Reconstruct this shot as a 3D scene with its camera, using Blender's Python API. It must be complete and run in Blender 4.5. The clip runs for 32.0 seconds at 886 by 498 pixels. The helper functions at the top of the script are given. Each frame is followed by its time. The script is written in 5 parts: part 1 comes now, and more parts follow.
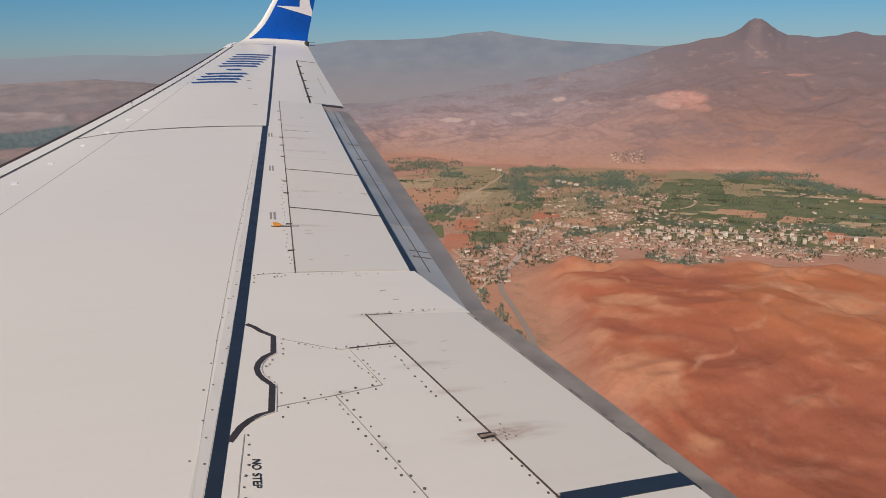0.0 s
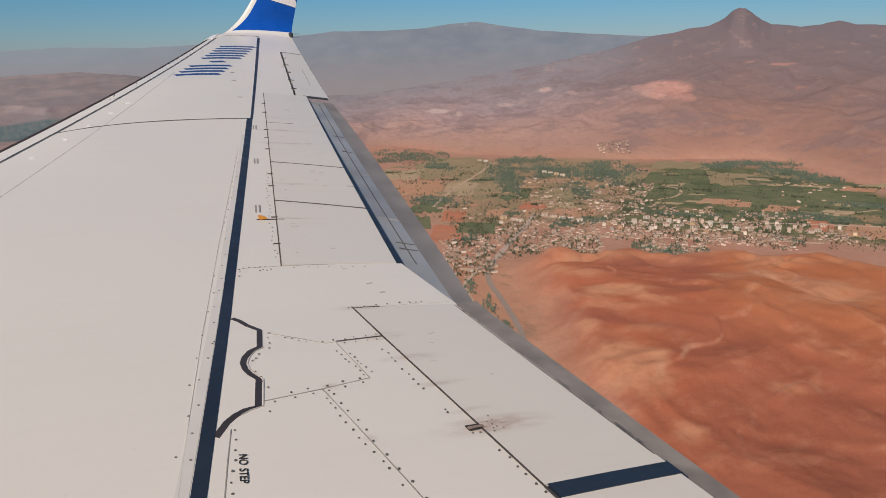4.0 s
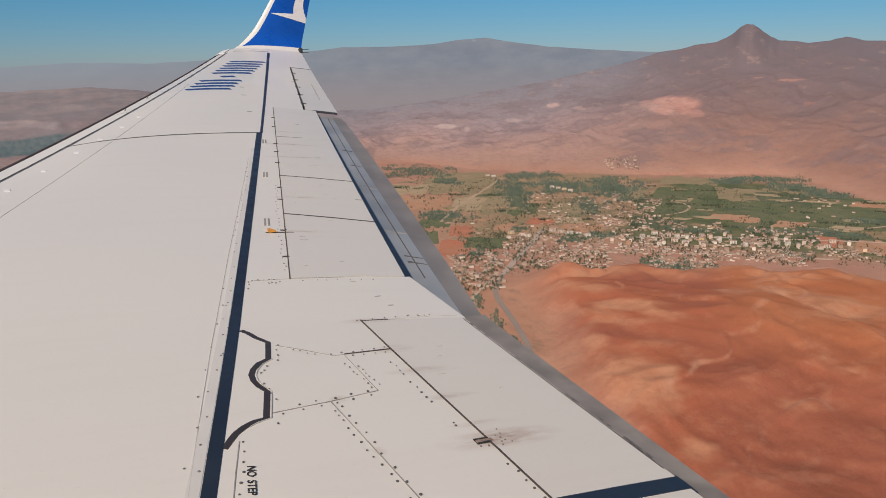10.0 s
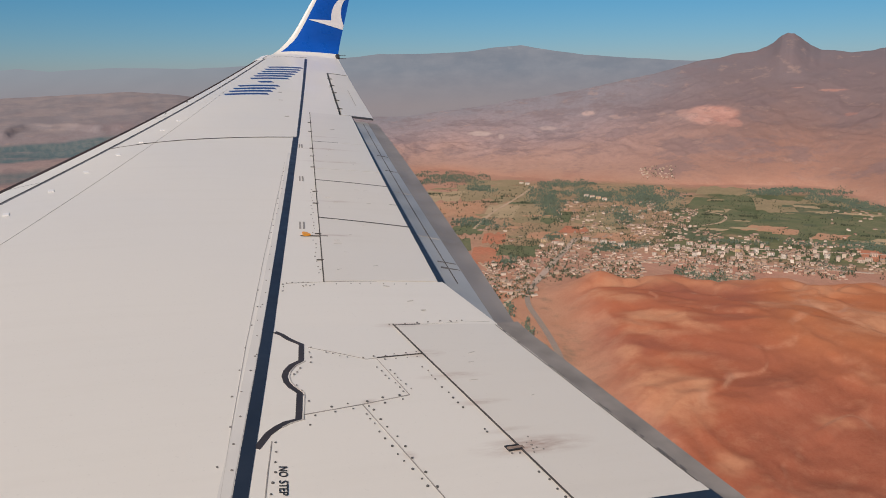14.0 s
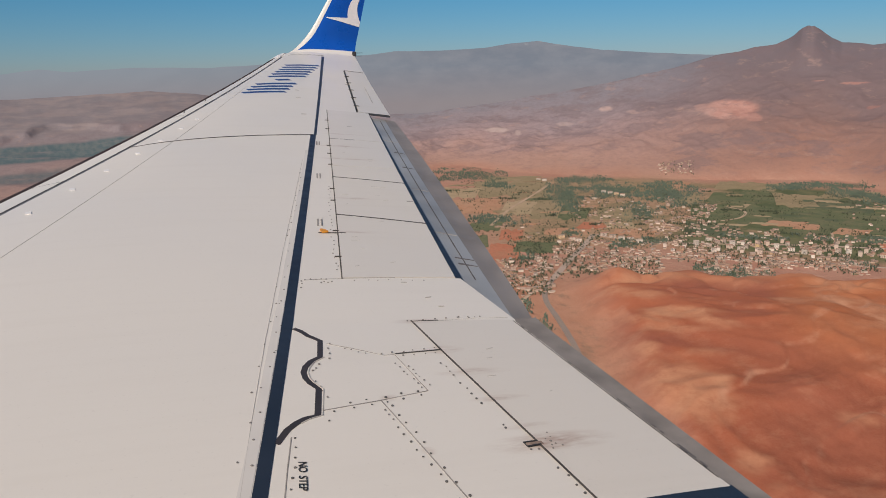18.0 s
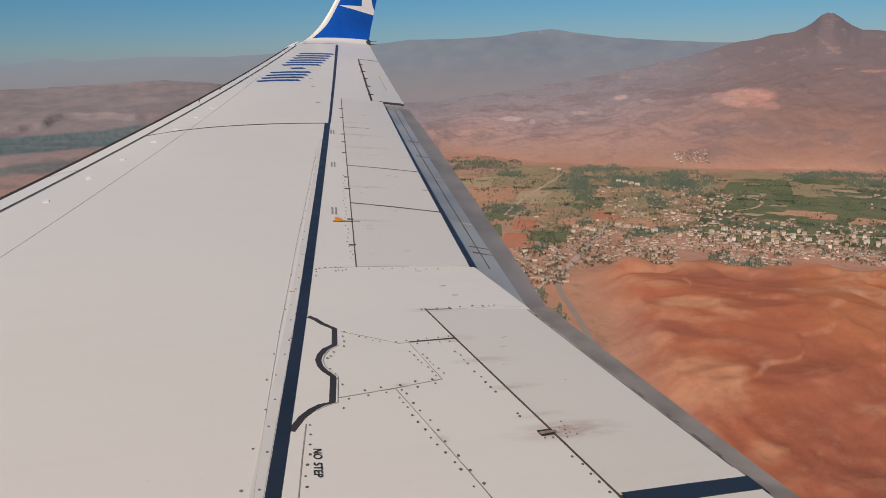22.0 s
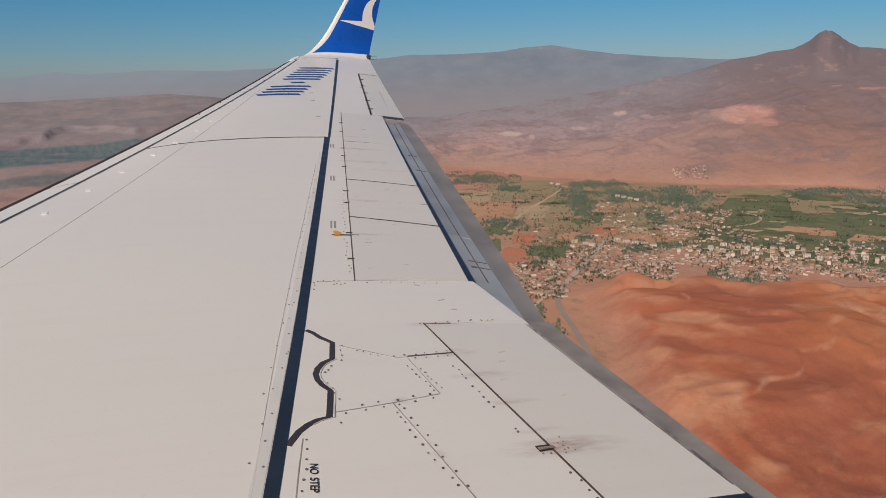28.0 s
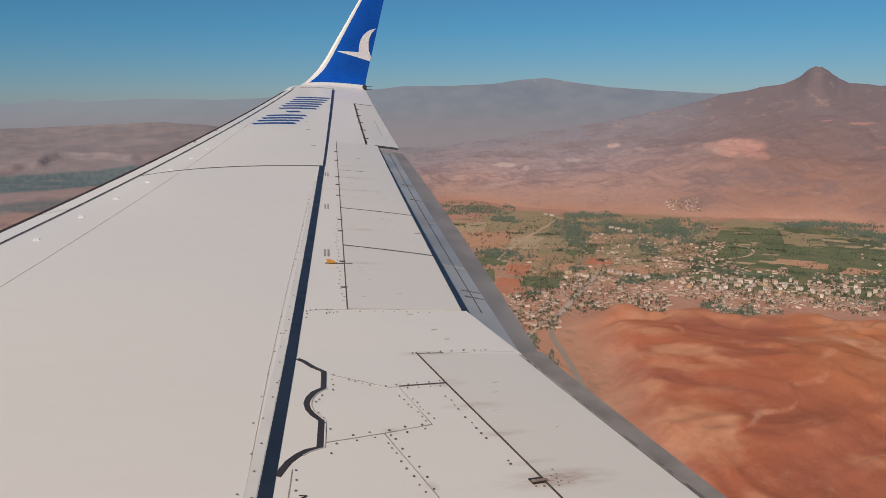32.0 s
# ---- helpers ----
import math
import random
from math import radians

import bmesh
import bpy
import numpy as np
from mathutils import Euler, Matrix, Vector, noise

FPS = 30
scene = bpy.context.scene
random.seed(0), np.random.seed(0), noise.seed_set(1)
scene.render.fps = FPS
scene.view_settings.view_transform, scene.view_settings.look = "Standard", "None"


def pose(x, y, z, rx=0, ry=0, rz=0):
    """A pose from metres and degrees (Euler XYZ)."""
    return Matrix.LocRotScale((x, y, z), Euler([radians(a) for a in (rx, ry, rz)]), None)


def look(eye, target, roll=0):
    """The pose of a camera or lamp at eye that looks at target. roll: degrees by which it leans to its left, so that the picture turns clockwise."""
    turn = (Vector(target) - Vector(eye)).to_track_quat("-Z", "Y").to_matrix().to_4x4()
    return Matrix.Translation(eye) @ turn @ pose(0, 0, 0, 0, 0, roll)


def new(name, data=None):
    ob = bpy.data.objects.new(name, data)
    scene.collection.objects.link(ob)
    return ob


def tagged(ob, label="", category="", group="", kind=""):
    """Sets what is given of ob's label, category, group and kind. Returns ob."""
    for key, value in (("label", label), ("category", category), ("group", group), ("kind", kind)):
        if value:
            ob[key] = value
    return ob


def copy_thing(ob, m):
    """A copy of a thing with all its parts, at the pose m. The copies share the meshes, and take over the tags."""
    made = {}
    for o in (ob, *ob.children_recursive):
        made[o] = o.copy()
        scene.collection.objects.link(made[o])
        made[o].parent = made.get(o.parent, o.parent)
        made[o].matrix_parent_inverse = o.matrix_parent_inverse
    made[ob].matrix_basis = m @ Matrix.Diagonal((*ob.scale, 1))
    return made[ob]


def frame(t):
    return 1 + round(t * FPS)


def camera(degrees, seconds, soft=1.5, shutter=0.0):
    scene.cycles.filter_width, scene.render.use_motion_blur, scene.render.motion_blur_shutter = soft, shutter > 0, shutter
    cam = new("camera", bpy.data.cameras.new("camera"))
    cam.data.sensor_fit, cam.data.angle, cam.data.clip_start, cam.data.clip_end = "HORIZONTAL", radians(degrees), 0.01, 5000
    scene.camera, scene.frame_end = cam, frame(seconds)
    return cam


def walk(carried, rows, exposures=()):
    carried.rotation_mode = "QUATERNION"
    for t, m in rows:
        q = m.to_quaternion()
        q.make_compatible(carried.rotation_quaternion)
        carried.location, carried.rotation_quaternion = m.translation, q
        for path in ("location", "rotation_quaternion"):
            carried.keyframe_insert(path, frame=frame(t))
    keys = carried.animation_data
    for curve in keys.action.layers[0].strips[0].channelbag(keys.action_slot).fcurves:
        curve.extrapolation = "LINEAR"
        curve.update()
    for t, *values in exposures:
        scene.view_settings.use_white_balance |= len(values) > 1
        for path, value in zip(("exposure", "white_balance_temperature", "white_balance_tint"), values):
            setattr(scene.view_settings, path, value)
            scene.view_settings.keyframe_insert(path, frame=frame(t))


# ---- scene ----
# ---- the camera at the cabin window: seconds, place, turn aft of square outboard, pitch, lean ----
cam = camera(59.9, 32.0, soft=0.9)
PATH = [
    (0, 1.547, -0.010, 0.018, 28.89, -14.32, -0.64),
    (0.5, 1.548, -0.011, 0.017, 28.31, -14.38, -0.79),
    (1, 1.549, -0.011, 0.015, 28.14, -14.33, -0.95),
    (1.5, 1.549, -0.009, 0.014, 28.25, -14.31, -0.68),
    (2, 1.549, -0.009, 0.014, 28.33, -14.56, -0.79),
    (2.5, 1.551, -0.011, 0.015, 27.75, -14.89, -1.02),
    (3, 1.554, -0.016, 0.016, 27.87, -14.80, -1.00),
    (3.5, 1.556, -0.019, 0.017, 28.35, -14.71, -0.88),
    (4, 1.555, -0.019, 0.018, 29.87, -14.97, -0.90),
    (4.5, 1.552, -0.016, 0.016, 30.33, -15.18, -0.39),
    (6.5, 1.551, -0.015, 0.014, 29.90, -14.64, -1.20),
    (7, 1.550, -0.014, 0.013, 29.59, -14.47, -1.12),
    (7.5, 1.550, -0.014, 0.013, 29.69, -14.37, -1.00),
    (8, 1.549, -0.012, 0.013, 29.93, -14.33, -0.73),
    (8.5, 1.550, -0.010, 0.012, 29.65, -14.32, -0.54),
    (9, 1.550, -0.009, 0.012, 29.66, -14.07, -0.57),
    (9.5, 1.551, -0.010, 0.012, 29.51, -13.97, -0.79),
    (10, 1.551, -0.011, 0.011, 29.30, -13.86, -0.85),
    (10.5, 1.552, -0.011, 0.009, 29.32, -13.80, -0.61),
    (11, 1.552, -0.009, 0.009, 29.12, -13.84, -0.58),
    (11.5, 1.552, -0.008, 0.008, 28.89, -13.73, -0.64),
    (12, 1.551, -0.006, 0.008, 28.77, -13.55, -0.79),
    (12.5, 1.552, -0.006, 0.006, 28.09, -13.35, -0.60),
    (13, 1.552, -0.005, 0.005, 27.63, -13.22, -0.46),
    (13.5, 1.553, -0.005, 0.004, 27.69, -13.22, -0.34),
    (14, 1.555, -0.005, 0.003, 26.83, -13.32, -0.48),
    (14.5, 1.557, -0.005, 0.001, 26.32, -13.49, -0.37),
    (16.5, 1.558, -0.004, -0.001, 25.84, -13.39, -0.66),
    (17, 1.558, -0.004, -0.001, 25.53, -13.46, -0.77),
    (17.5, 1.557, -0.003, -0.000, 25.54, -13.48, -0.88),
    (18, 1.557, -0.003, -0.001, 25.51, -13.54, -1.04),
    (18.5, 1.556, -0.004, -0.001, 25.13, -13.87, -1.06),
    (19, 1.555, -0.004, -0.001, 25.11, -14.03, -1.03),
    (19.5, 1.554, -0.003, -0.000, 24.97, -14.05, -1.21),
    (20, 1.555, -0.002, -0.000, 25.01, -14.04, -1.00),
    (20.5, 1.556, -0.002, -0.002, 24.73, -14.10, -0.92),
    (21, 1.560, -0.002, -0.004, 24.88, -14.36, -0.91),
    (21.5, 1.562, -0.002, -0.006, 24.85, -14.44, -0.84),
    (22, 1.562, -0.002, -0.005, 24.44, -14.33, -1.15),
    (22.5, 1.561, -0.002, -0.004, 24.56, -14.15, -1.30),
    (23, 1.559, -0.003, -0.003, 24.48, -14.01, -1.14),
    (23.5, 1.558, -0.003, -0.002, 24.55, -14.02, -1.06),
    (24, 1.556, -0.003, -0.001, 24.64, -13.98, -1.21),
    (24.5, 1.557, -0.003, -0.001, 24.91, -13.78, -0.95),
    (25, 1.558, -0.004, -0.002, 24.74, -13.70, -0.84),
    (25.5, 1.560, -0.004, -0.005, 24.56, -13.74, -0.82),
    (27.5, 1.563, -0.005, -0.007, 24.23, -13.41, -1.13),
    (28, 1.566, -0.006, -0.008, 24.53, -13.26, -0.86),
    (28.5, 1.566, -0.008, -0.006, 24.18, -12.94, -1.91),
    (29, 1.565, -0.009, -0.004, 23.88, -12.85, -2.30),
    (29.5, 1.566, -0.010, -0.005, 24.23, -12.67, -1.82),
    (30, 1.567, -0.011, -0.007, 24.34, -12.42, -1.79),
    (30.5, 1.571, -0.011, -0.011, 24.62, -12.54, -1.28),
    (31, 1.573, -0.012, -0.012, 24.57, -12.78, -0.83),
    (31.5, 1.575, -0.012, -0.014, 24.70, -12.00, -0.24),
    (32, 1.574, -0.011, -0.014, 25.02, -11.04, -0.25),
]


def cabin_view(x, y, z, aft, pitch, lean):
    a, p = radians(aft), radians(pitch)
    way = Vector((math.cos(p) * math.cos(a), -math.cos(p) * math.sin(a), math.sin(p)))
    return look((x, y, z), Vector((x, y, z)) + way * 10, lean)


walk(cam, [(t, cabin_view(*row)) for t, *row in PATH], [(0, -0.01), (17, 0.02), (19.0, -0.10), (25, -0.10), (32, -0.10)])

# ---- sky, sun ----
SUN_ELEV, SUN_WAY = radians(41), Vector((-0.60, 0.80, 0)).normalized()
world = bpy.data.worlds.new("sky")
scene.world = world
world.use_nodes = True
wn = world.node_tree
sky = wn.nodes.new("ShaderNodeTexSky")
sky.sky_type, sky.sun_disc = "NISHITA", False
sky.sun_elevation = SUN_ELEV
sky.sun_rotation = math.atan2(SUN_WAY.x, SUN_WAY.y)
sky.altitude, sky.air_density, sky.dust_density, sky.ozone_density = 2200, 1.0, 0.4, 3.0
# dry-season haze: the blue deepens away from the skyline
geo, sep = wn.nodes.new("ShaderNodeTexCoord"), wn.nodes.new("ShaderNodeSeparateXYZ")
wn.links.new(geo.outputs["Generated"], sep.inputs[0])
ramp = wn.nodes.new("ShaderNodeValToRGB")
wn.links.new(sep.outputs[2], ramp.inputs[0])
haze = ramp.color_ramp.elements
haze[0].position, haze[0].color = 0.0, (0.42, 0.52, 0.68, 1)
haze[1].position, haze[1].color = 0.30, (0.42, 0.70, 0.82, 1)
mid = haze.new(0.09)
mid.color = (0.30, 0.635, 0.78, 1)
tint = wn.nodes.new("ShaderNodeMix")
tint.data_type, tint.blend_type = "RGBA", "MULTIPLY"
tint.inputs[0].default_value = 1.0
wn.links.new(sky.outputs[0], tint.inputs[6])
wn.links.new(ramp.outputs[0], tint.inputs[7])
wn.links.new(tint.outputs[2], wn.nodes["Background"].inputs[0])
wn.nodes["Background"].inputs[1].default_value = 0.079
sun = new("sun", bpy.data.lights.new("sun", "SUN"))
sun.data.energy, sun.data.angle, sun.data.color = 4.45, radians(0.53), (1.0, 0.89, 0.79)
sun_dir = Vector((SUN_WAY.x * math.cos(SUN_ELEV), SUN_WAY.y * math.cos(SUN_ELEV), math.sin(SUN_ELEV)))
sun.matrix_world = look(sun_dir * 200, (0, 0, 0))


# ---- materials ----
class Shade:
    """A small node builder for one procedural material."""

    def __init__(self, name, rough=0.6, metal=0.0, spec=0.5):
        self.m = bpy.data.materials.new(name)
        self.m.use_nodes = True
        self.t = self.m.node_tree
        self.b = self.t.nodes["Principled BSDF"]
        self.b.inputs["Roughness"].default_value = rough
        self.b.inputs["Metallic"].default_value = metal
        self.b.inputs["Specular IOR Level"].default_value = spec
        self.pos = self.t.nodes.new("ShaderNodeTexCoord").outputs["Object"]

    def put(self, socket, value):
        if isinstance(value, bpy.types.NodeSocket):
            self.t.links.new(value, socket)
        elif isinstance(value, tuple) and len(value) == 3 and socket.type == "RGBA":
            socket.default_value = (*value, 1)
        else:
            socket.default_value = value

    def world_pos(self):
        return self.t.nodes.new("ShaderNodeNewGeometry").outputs["Position"]

    def scaled(self, vec, s):
        n = self.t.nodes.new("ShaderNodeMapping")
        self.put(n.inputs["Vector"], vec)
        n.inputs["Scale"].default_value = s
        return n.outputs[0]

    def noise(self, vec, scale, detail=5.0, rough=0.55, lo=0.35, hi=0.65):
        n = self.t.nodes.new("ShaderNodeTexNoise")
        self.put(n.inputs["Vector"], vec)
        n.inputs["Scale"].default_value, n.inputs["Detail"].default_value, n.inputs["Roughness"].default_value = scale, detail, rough
        return self.span(n.outputs[0], lo, hi)

    def span(self, v, lo, hi, a=0.0, b=1.0):
        n = self.t.nodes.new("ShaderNodeMapRange")
        self.put(n.inputs[0], v)
        for k, w in zip((1, 2, 3, 4), (lo, hi, a, b)):
            n.inputs[k].default_value = w
        return n.outputs[0]

    def calc(self, op, a, b=0.0):
        n = self.t.nodes.new("ShaderNodeMath")
        n.operation = op
        self.put(n.inputs[0], a)
        self.put(n.inputs[1], b)
        return n.outputs[0]

    def mix(self, f, a, b):
        n = self.t.nodes.new("ShaderNodeMix")
        n.data_type = "RGBA"
        self.put(n.inputs[0], f)
        self.put(n.inputs[6], a)
        self.put(n.inputs[7], b)
        return n.outputs[2]

    def cells(self, vec, scale):
        n = self.t.nodes.new("ShaderNodeTexVoronoi")
        self.put(n.inputs["Vector"], vec)
        n.inputs["Scale"].default_value = scale
        return n.outputs

    def attr(self, name):
        n = self.t.nodes.new("ShaderNodeAttribute")
        n.attribute_name = name
        return n.outputs["Fac"]

    def chance(self):
        return self.t.nodes.new("ShaderNodeObjectInfo").outputs["Random"]

    def ramp(self, f, stops):
        n = self.t.nodes.new("ShaderNodeValToRGB")
        self.put(n.inputs[0], f)
        e = n.color_ramp.elements
        while len(e) < len(stops):
            e.new(0.5)
        for k, (at, col) in enumerate(stops):
            e[k].position, e[k].color = at, (*col, 1)
        return n.outputs[0]

    def bump(self, height, strength, dist):
        n = self.t.nodes.new("ShaderNodeBump")
        n.inputs["Strength"].default_value, n.inputs["Distance"].default_value = strength, dist
        self.put(n.inputs["Height"], height)
        self.t.links.new(n.outputs[0], self.b.inputs["Normal"])

    def done(self, colour, rough=None):
        self.put(self.b.inputs["Base Color"], colour)
        if rough is not None:
            self.put(self.b.inputs["Roughness"], rough)
        return self.m


def plain(name, col, rough=0.6, metal=0.0, vary=0.15, scale=3.0, spec=0.5):
    s = Shade(name, rough, metal, spec)
    f = s.noise(s.pos, scale)
    dark = tuple(c * (1 - vary) for c in col)
    return s.done(s.mix(f, dark, col), s.span(s.noise(s.pos, scale * 4), 0, 1, rough - 0.06, rough + 0.08))


def wing_paint(name, col, grime=1.0):
    """Gloss aircraft paint with faint chordwise streaks, blotches and rusty stains about the latch and the hinge line."""
    s = Shade(name, 0.32, 0, 0.62)
    streak = s.noise(s.scaled(s.pos, (9.0, 0.7, 1.0)), 1.0, 4, 0.6, 0.5, 0.78)
    blot = s.noise(s.pos, 0.55, 3, 0.5, 0.4, 0.7)
    speck = s.noise(s.pos, 60.0, 2, 0.5, 0.66, 0.74)
    c = s.mix(s.calc("MULTIPLY", streak, 0.09 * grime), col, (col[0] * 0.72, col[1] * 0.69, col[2] * 0.64))
    c = s.mix(s.calc("MULTIPLY", blot, 0.10 * grime), c, (col[0] * 0.84, col[1] * 0.82, col[2] * 0.80))
    c = s.mix(s.calc("MULTIPLY", speck, 0.10 * grime), c, (0.36, 0.32, 0.28))
    # rusty stains at the latch and at a few hinge points, drawn out aft
    for cx, cy, wide, far, much in ((3.97, -1.60, 12.0, 3.0, 0.75), (3.96, -1.62, 16.0, 9.0, 0.7), (4.62, -1.585, 24.0, 4.5, 0.6), (4.87, -1.56, 20.0, 8.0, 0.75), (5.24, -1.60, 26.0, 5.0, 0.6), (4.35, -1.585, 32.0, 6.0, 0.5), (4.10, -1.585, 36.0, 6.0, 0.4), (4.43, -1.10, 24.0, 20.0, 0.6), (4.0, -1.09, 30.0, 26.0, 0.5),
                                    (6.75, -1.72, 24.0, 3.2, 0.40), (7.62, -2.02, 26.0, 3.4, 0.40), (9.0, -2.46, 22.0, 2.6, 0.5), (9.55, -2.62, 22.0, 2.4, 0.55), (10.15, -2.80, 22.0, 2.8, 0.4)):
        off = s.t.nodes.new("ShaderNodeVectorMath")
        off.operation = "SUBTRACT"
        s.put(off.inputs[0], s.pos)
        off.inputs[1].default_value = (cx, cy - 0.12 / far, 0)
        ln = s.t.nodes.new("ShaderNodeVectorMath")
        ln.operation = "LENGTH"
        s.put(ln.inputs[0], s.scaled(off.outputs[0], (wide, far, 0.0)))
        near = s.span(ln.outputs["Value"], 1.0, 0.05)
        stain = s.calc("MULTIPLY", near, s.noise(s.scaled(s.pos, (14.0, 3.0, 1.0)), 2.0, 4, 0.6, 0.35, 0.65))
        c = s.mix(s.calc("MULTIPLY", stain, much), c, (0.27, 0.135, 0.085))
    s.bump(s.noise(s.pos, 1.6, 2, 0.5, 0.2, 0.8), 0.06, 0.02)
    return s.done(c, s.span(blot, 0, 1, 0.28, 0.42))


WHITE = wing_paint("wing_white_paint", (0.706, 0.662, 0.598))
PANEL = wing_paint("spoiler_white_paint", (0.660, 0.614, 0.550), 1.3)
BAND = plain("spar_band_grey_paint", (0.64, 0.605, 0.560), 0.45, 0, 0.08)
NAVY = plain("sealant_and_shade_navy", (0.022, 0.030, 0.046), 0.42, 0, 0.25, 2.0)
SEAM = plain("panel_gap_shadow", (0.10, 0.085, 0.075), 0.7, 0, 0.5, 5.0)
HAIR = plain("hairline_joint_and_shade", (0.57, 0.53, 0.485), 0.6, 0, 0.3, 6.0)
FAINT = plain("sealed_joint_grey", (0.40, 0.365, 0.33), 0.6, 0, 0.45, 6.0)
NOSEDARK = plain("leading_edge_black", (0.055, 0.042, 0.042), 0.85, 0, 0.3, 3.0, 0.03)
FLAPEND = plain("flap_aft_dark_grey", (0.245, 0.222, 0.208), 0.50, 0.0, 0.3, 2.0)
RUST = plain("rusty_brown_metal", (0.33, 0.24, 0.19), 0.7, 0, 0.5, 30.0)
BEAD = plain("sealant_bead_dark_brown", (0.050, 0.042, 0.043), 0.5, 0, 0.3, 6.0)
SLATE = plain("slat_gap_slate_grey", (0.125, 0.125, 0.140), 0.6, 0, 0.3, 3.0)
SOOT = plain("soot_smear_dark_grey", (0.13, 0.12, 0.12), 0.7, 0, 0.4, 14.0)
CORE = plain("inner_structure_dark", (0.05, 0.05, 0.055), 0.7, 0, 0.3)
FLAP = plain("flap_grey_blue_paint", (0.37, 0.375, 0.375), 0.34, 0.15, 0.35, 1.6)
FLAPIN = plain("flap_edge_grey", (0.250, 0.225, 0.208), 0.65, 0.0, 0.35, 5.0, 0.2)
STEEL = plain("fastener_steel", (0.16, 0.15, 0.14), 0.5, 0.5, 0.5, 40.0)
FASTGREY = plain("fastener_worn_grey", (0.27, 0.245, 0.225), 0.55, 0.2, 0.5, 40.0)
BLUE = plain("winglet_blue_paint", (0.006, 0.085, 0.42), 0.30, 0, 0.10, 1.2)
MARK = plain("marking_blue_paint", (0.018, 0.06, 0.22), 0.4, 0, 0.2)
BLACK = plain("stencil_black_paint", (0.03, 0.028, 0.028), 0.6, 0, 0.3, 20.0)
EMBLEM = plain("emblem_white_paint", (0.80, 0.77, 0.74), 0.35, 0, 0.05)
AMBER = plain("filler_cap_orange", (0.72, 0.30, 0.03), 0.5, 0, 0.2, 30.0)


# ---- building helpers ----
def part(name, bm, material, parent=None, label="", smooth=True):
    me = bpy.data.meshes.new(name)
    bm.to_mesh(me)
    bm.free()
    if smooth:
        me.shade_smooth()
        me.set_sharp_from_angle(angle=radians(35))
    me.materials.append(material)
    ob = new(name, me)
    ob.parent = parent
    return tagged(ob, label)


def grid_mesh(name, verts, faces, material, parent=None, smooth=False):
    me = bpy.data.meshes.new(name)
    me.from_pydata(verts, [], faces)
    if smooth:
        me.shade_smooth()
    me.materials.append(material)
    ob = new(name, me)
    ob.parent = parent
    return ob


# ---- the wing's shape: x outboard, y forward, z up, all from the cabin window ----
TIP, KINK = 16.9, 5.27


def lead(x):
    return 4.116 - 0.5252 * (x - 1.9)


def trail(x):
    return -2.248 - 0.0315 * (x - 1.9) if x < KINK else -2.354 - 0.2627 * (x - KINK)


def foil(s):
    s = min(max(s, 0.0), 1.0)
    return 0.675 * (0.2969 * math.sqrt(s) - 0.126 * s - 0.3516 * s * s + 0.2843 * s ** 3 - 0.1036 * s ** 4)


def chord_z(x, s):
    ch = lead(x) - trail(x)
    return -1.751 + 0.0745 * (x - 1.9) + 0.0035 * (x - 1.9) ** 2 - s * ch * (0.0112 - 0.0017 * (x - 1.9))


def top_z(x, y):
    ch = lead(x) - trail(x)
    s = (lead(x) - y) / ch
    return chord_z(x, s) + ch * foil(s)


def slat_line(x):
    return 0.51 - 0.488 * (x - 7.66)


def front_spar(x):
    return 0.45 - 0.4248 * (x - 6.51)


def rear_spar(x):
    return -0.54 - 0.3303 * (x - 4.14)


def hinge_out(x):
    return -1.38 - 0.303 * (x - 5.87)


def spoiler_edge(x):
    return -2.165 - 0.2702 * (x - 5.93)


def aileron_hinge(x):
    return -3.60 - 0.2897 * (x - 11.80)


def plate(x0, x1, front, aft, nx, ny, off=0.0, thick=0.02, lean=0.0):
    """A plate that follows the wing's upper surface between two lines; lean shifts the ends' x towards the aft edge."""
    bm = bmesh.new()
    rows = []
    for lift in (off, off - thick):
        sheet = []
        for i in range(nx + 1):
            col = []
            for j in range(ny + 1):
                v = j / ny
                x = x0 + (x1 - x0) * i / nx + lean * v
                y = front(x) + (aft(x) - front(x)) * v
                col.append(bm.verts.new((x, y, top_z(x, y) + lift)))
            sheet.append(col)
        rows.append(sheet)
    t, b = rows
    for i in range(nx):
        for j in range(ny):
            bm.faces.new((t[i][j], t[i][j + 1], t[i + 1][j + 1], t[i + 1][j]))
            bm.faces.new((b[i][j], b[i + 1][j], b[i + 1][j + 1], b[i][j + 1]))
    for i in range(nx):
        bm.faces.new((t[i][0], t[i + 1][0], b[i + 1][0], b[i][0]))
        bm.faces.new((t[i + 1][ny], t[i][ny], b[i][ny], b[i + 1][ny]))
    for j in range(ny):
        bm.faces.new((t[0][j + 1], t[0][j], b[0][j], b[0][j + 1]))
        bm.faces.new((t[nx][j], t[nx][j + 1], b[nx][j + 1], b[nx][j]))
    return bm


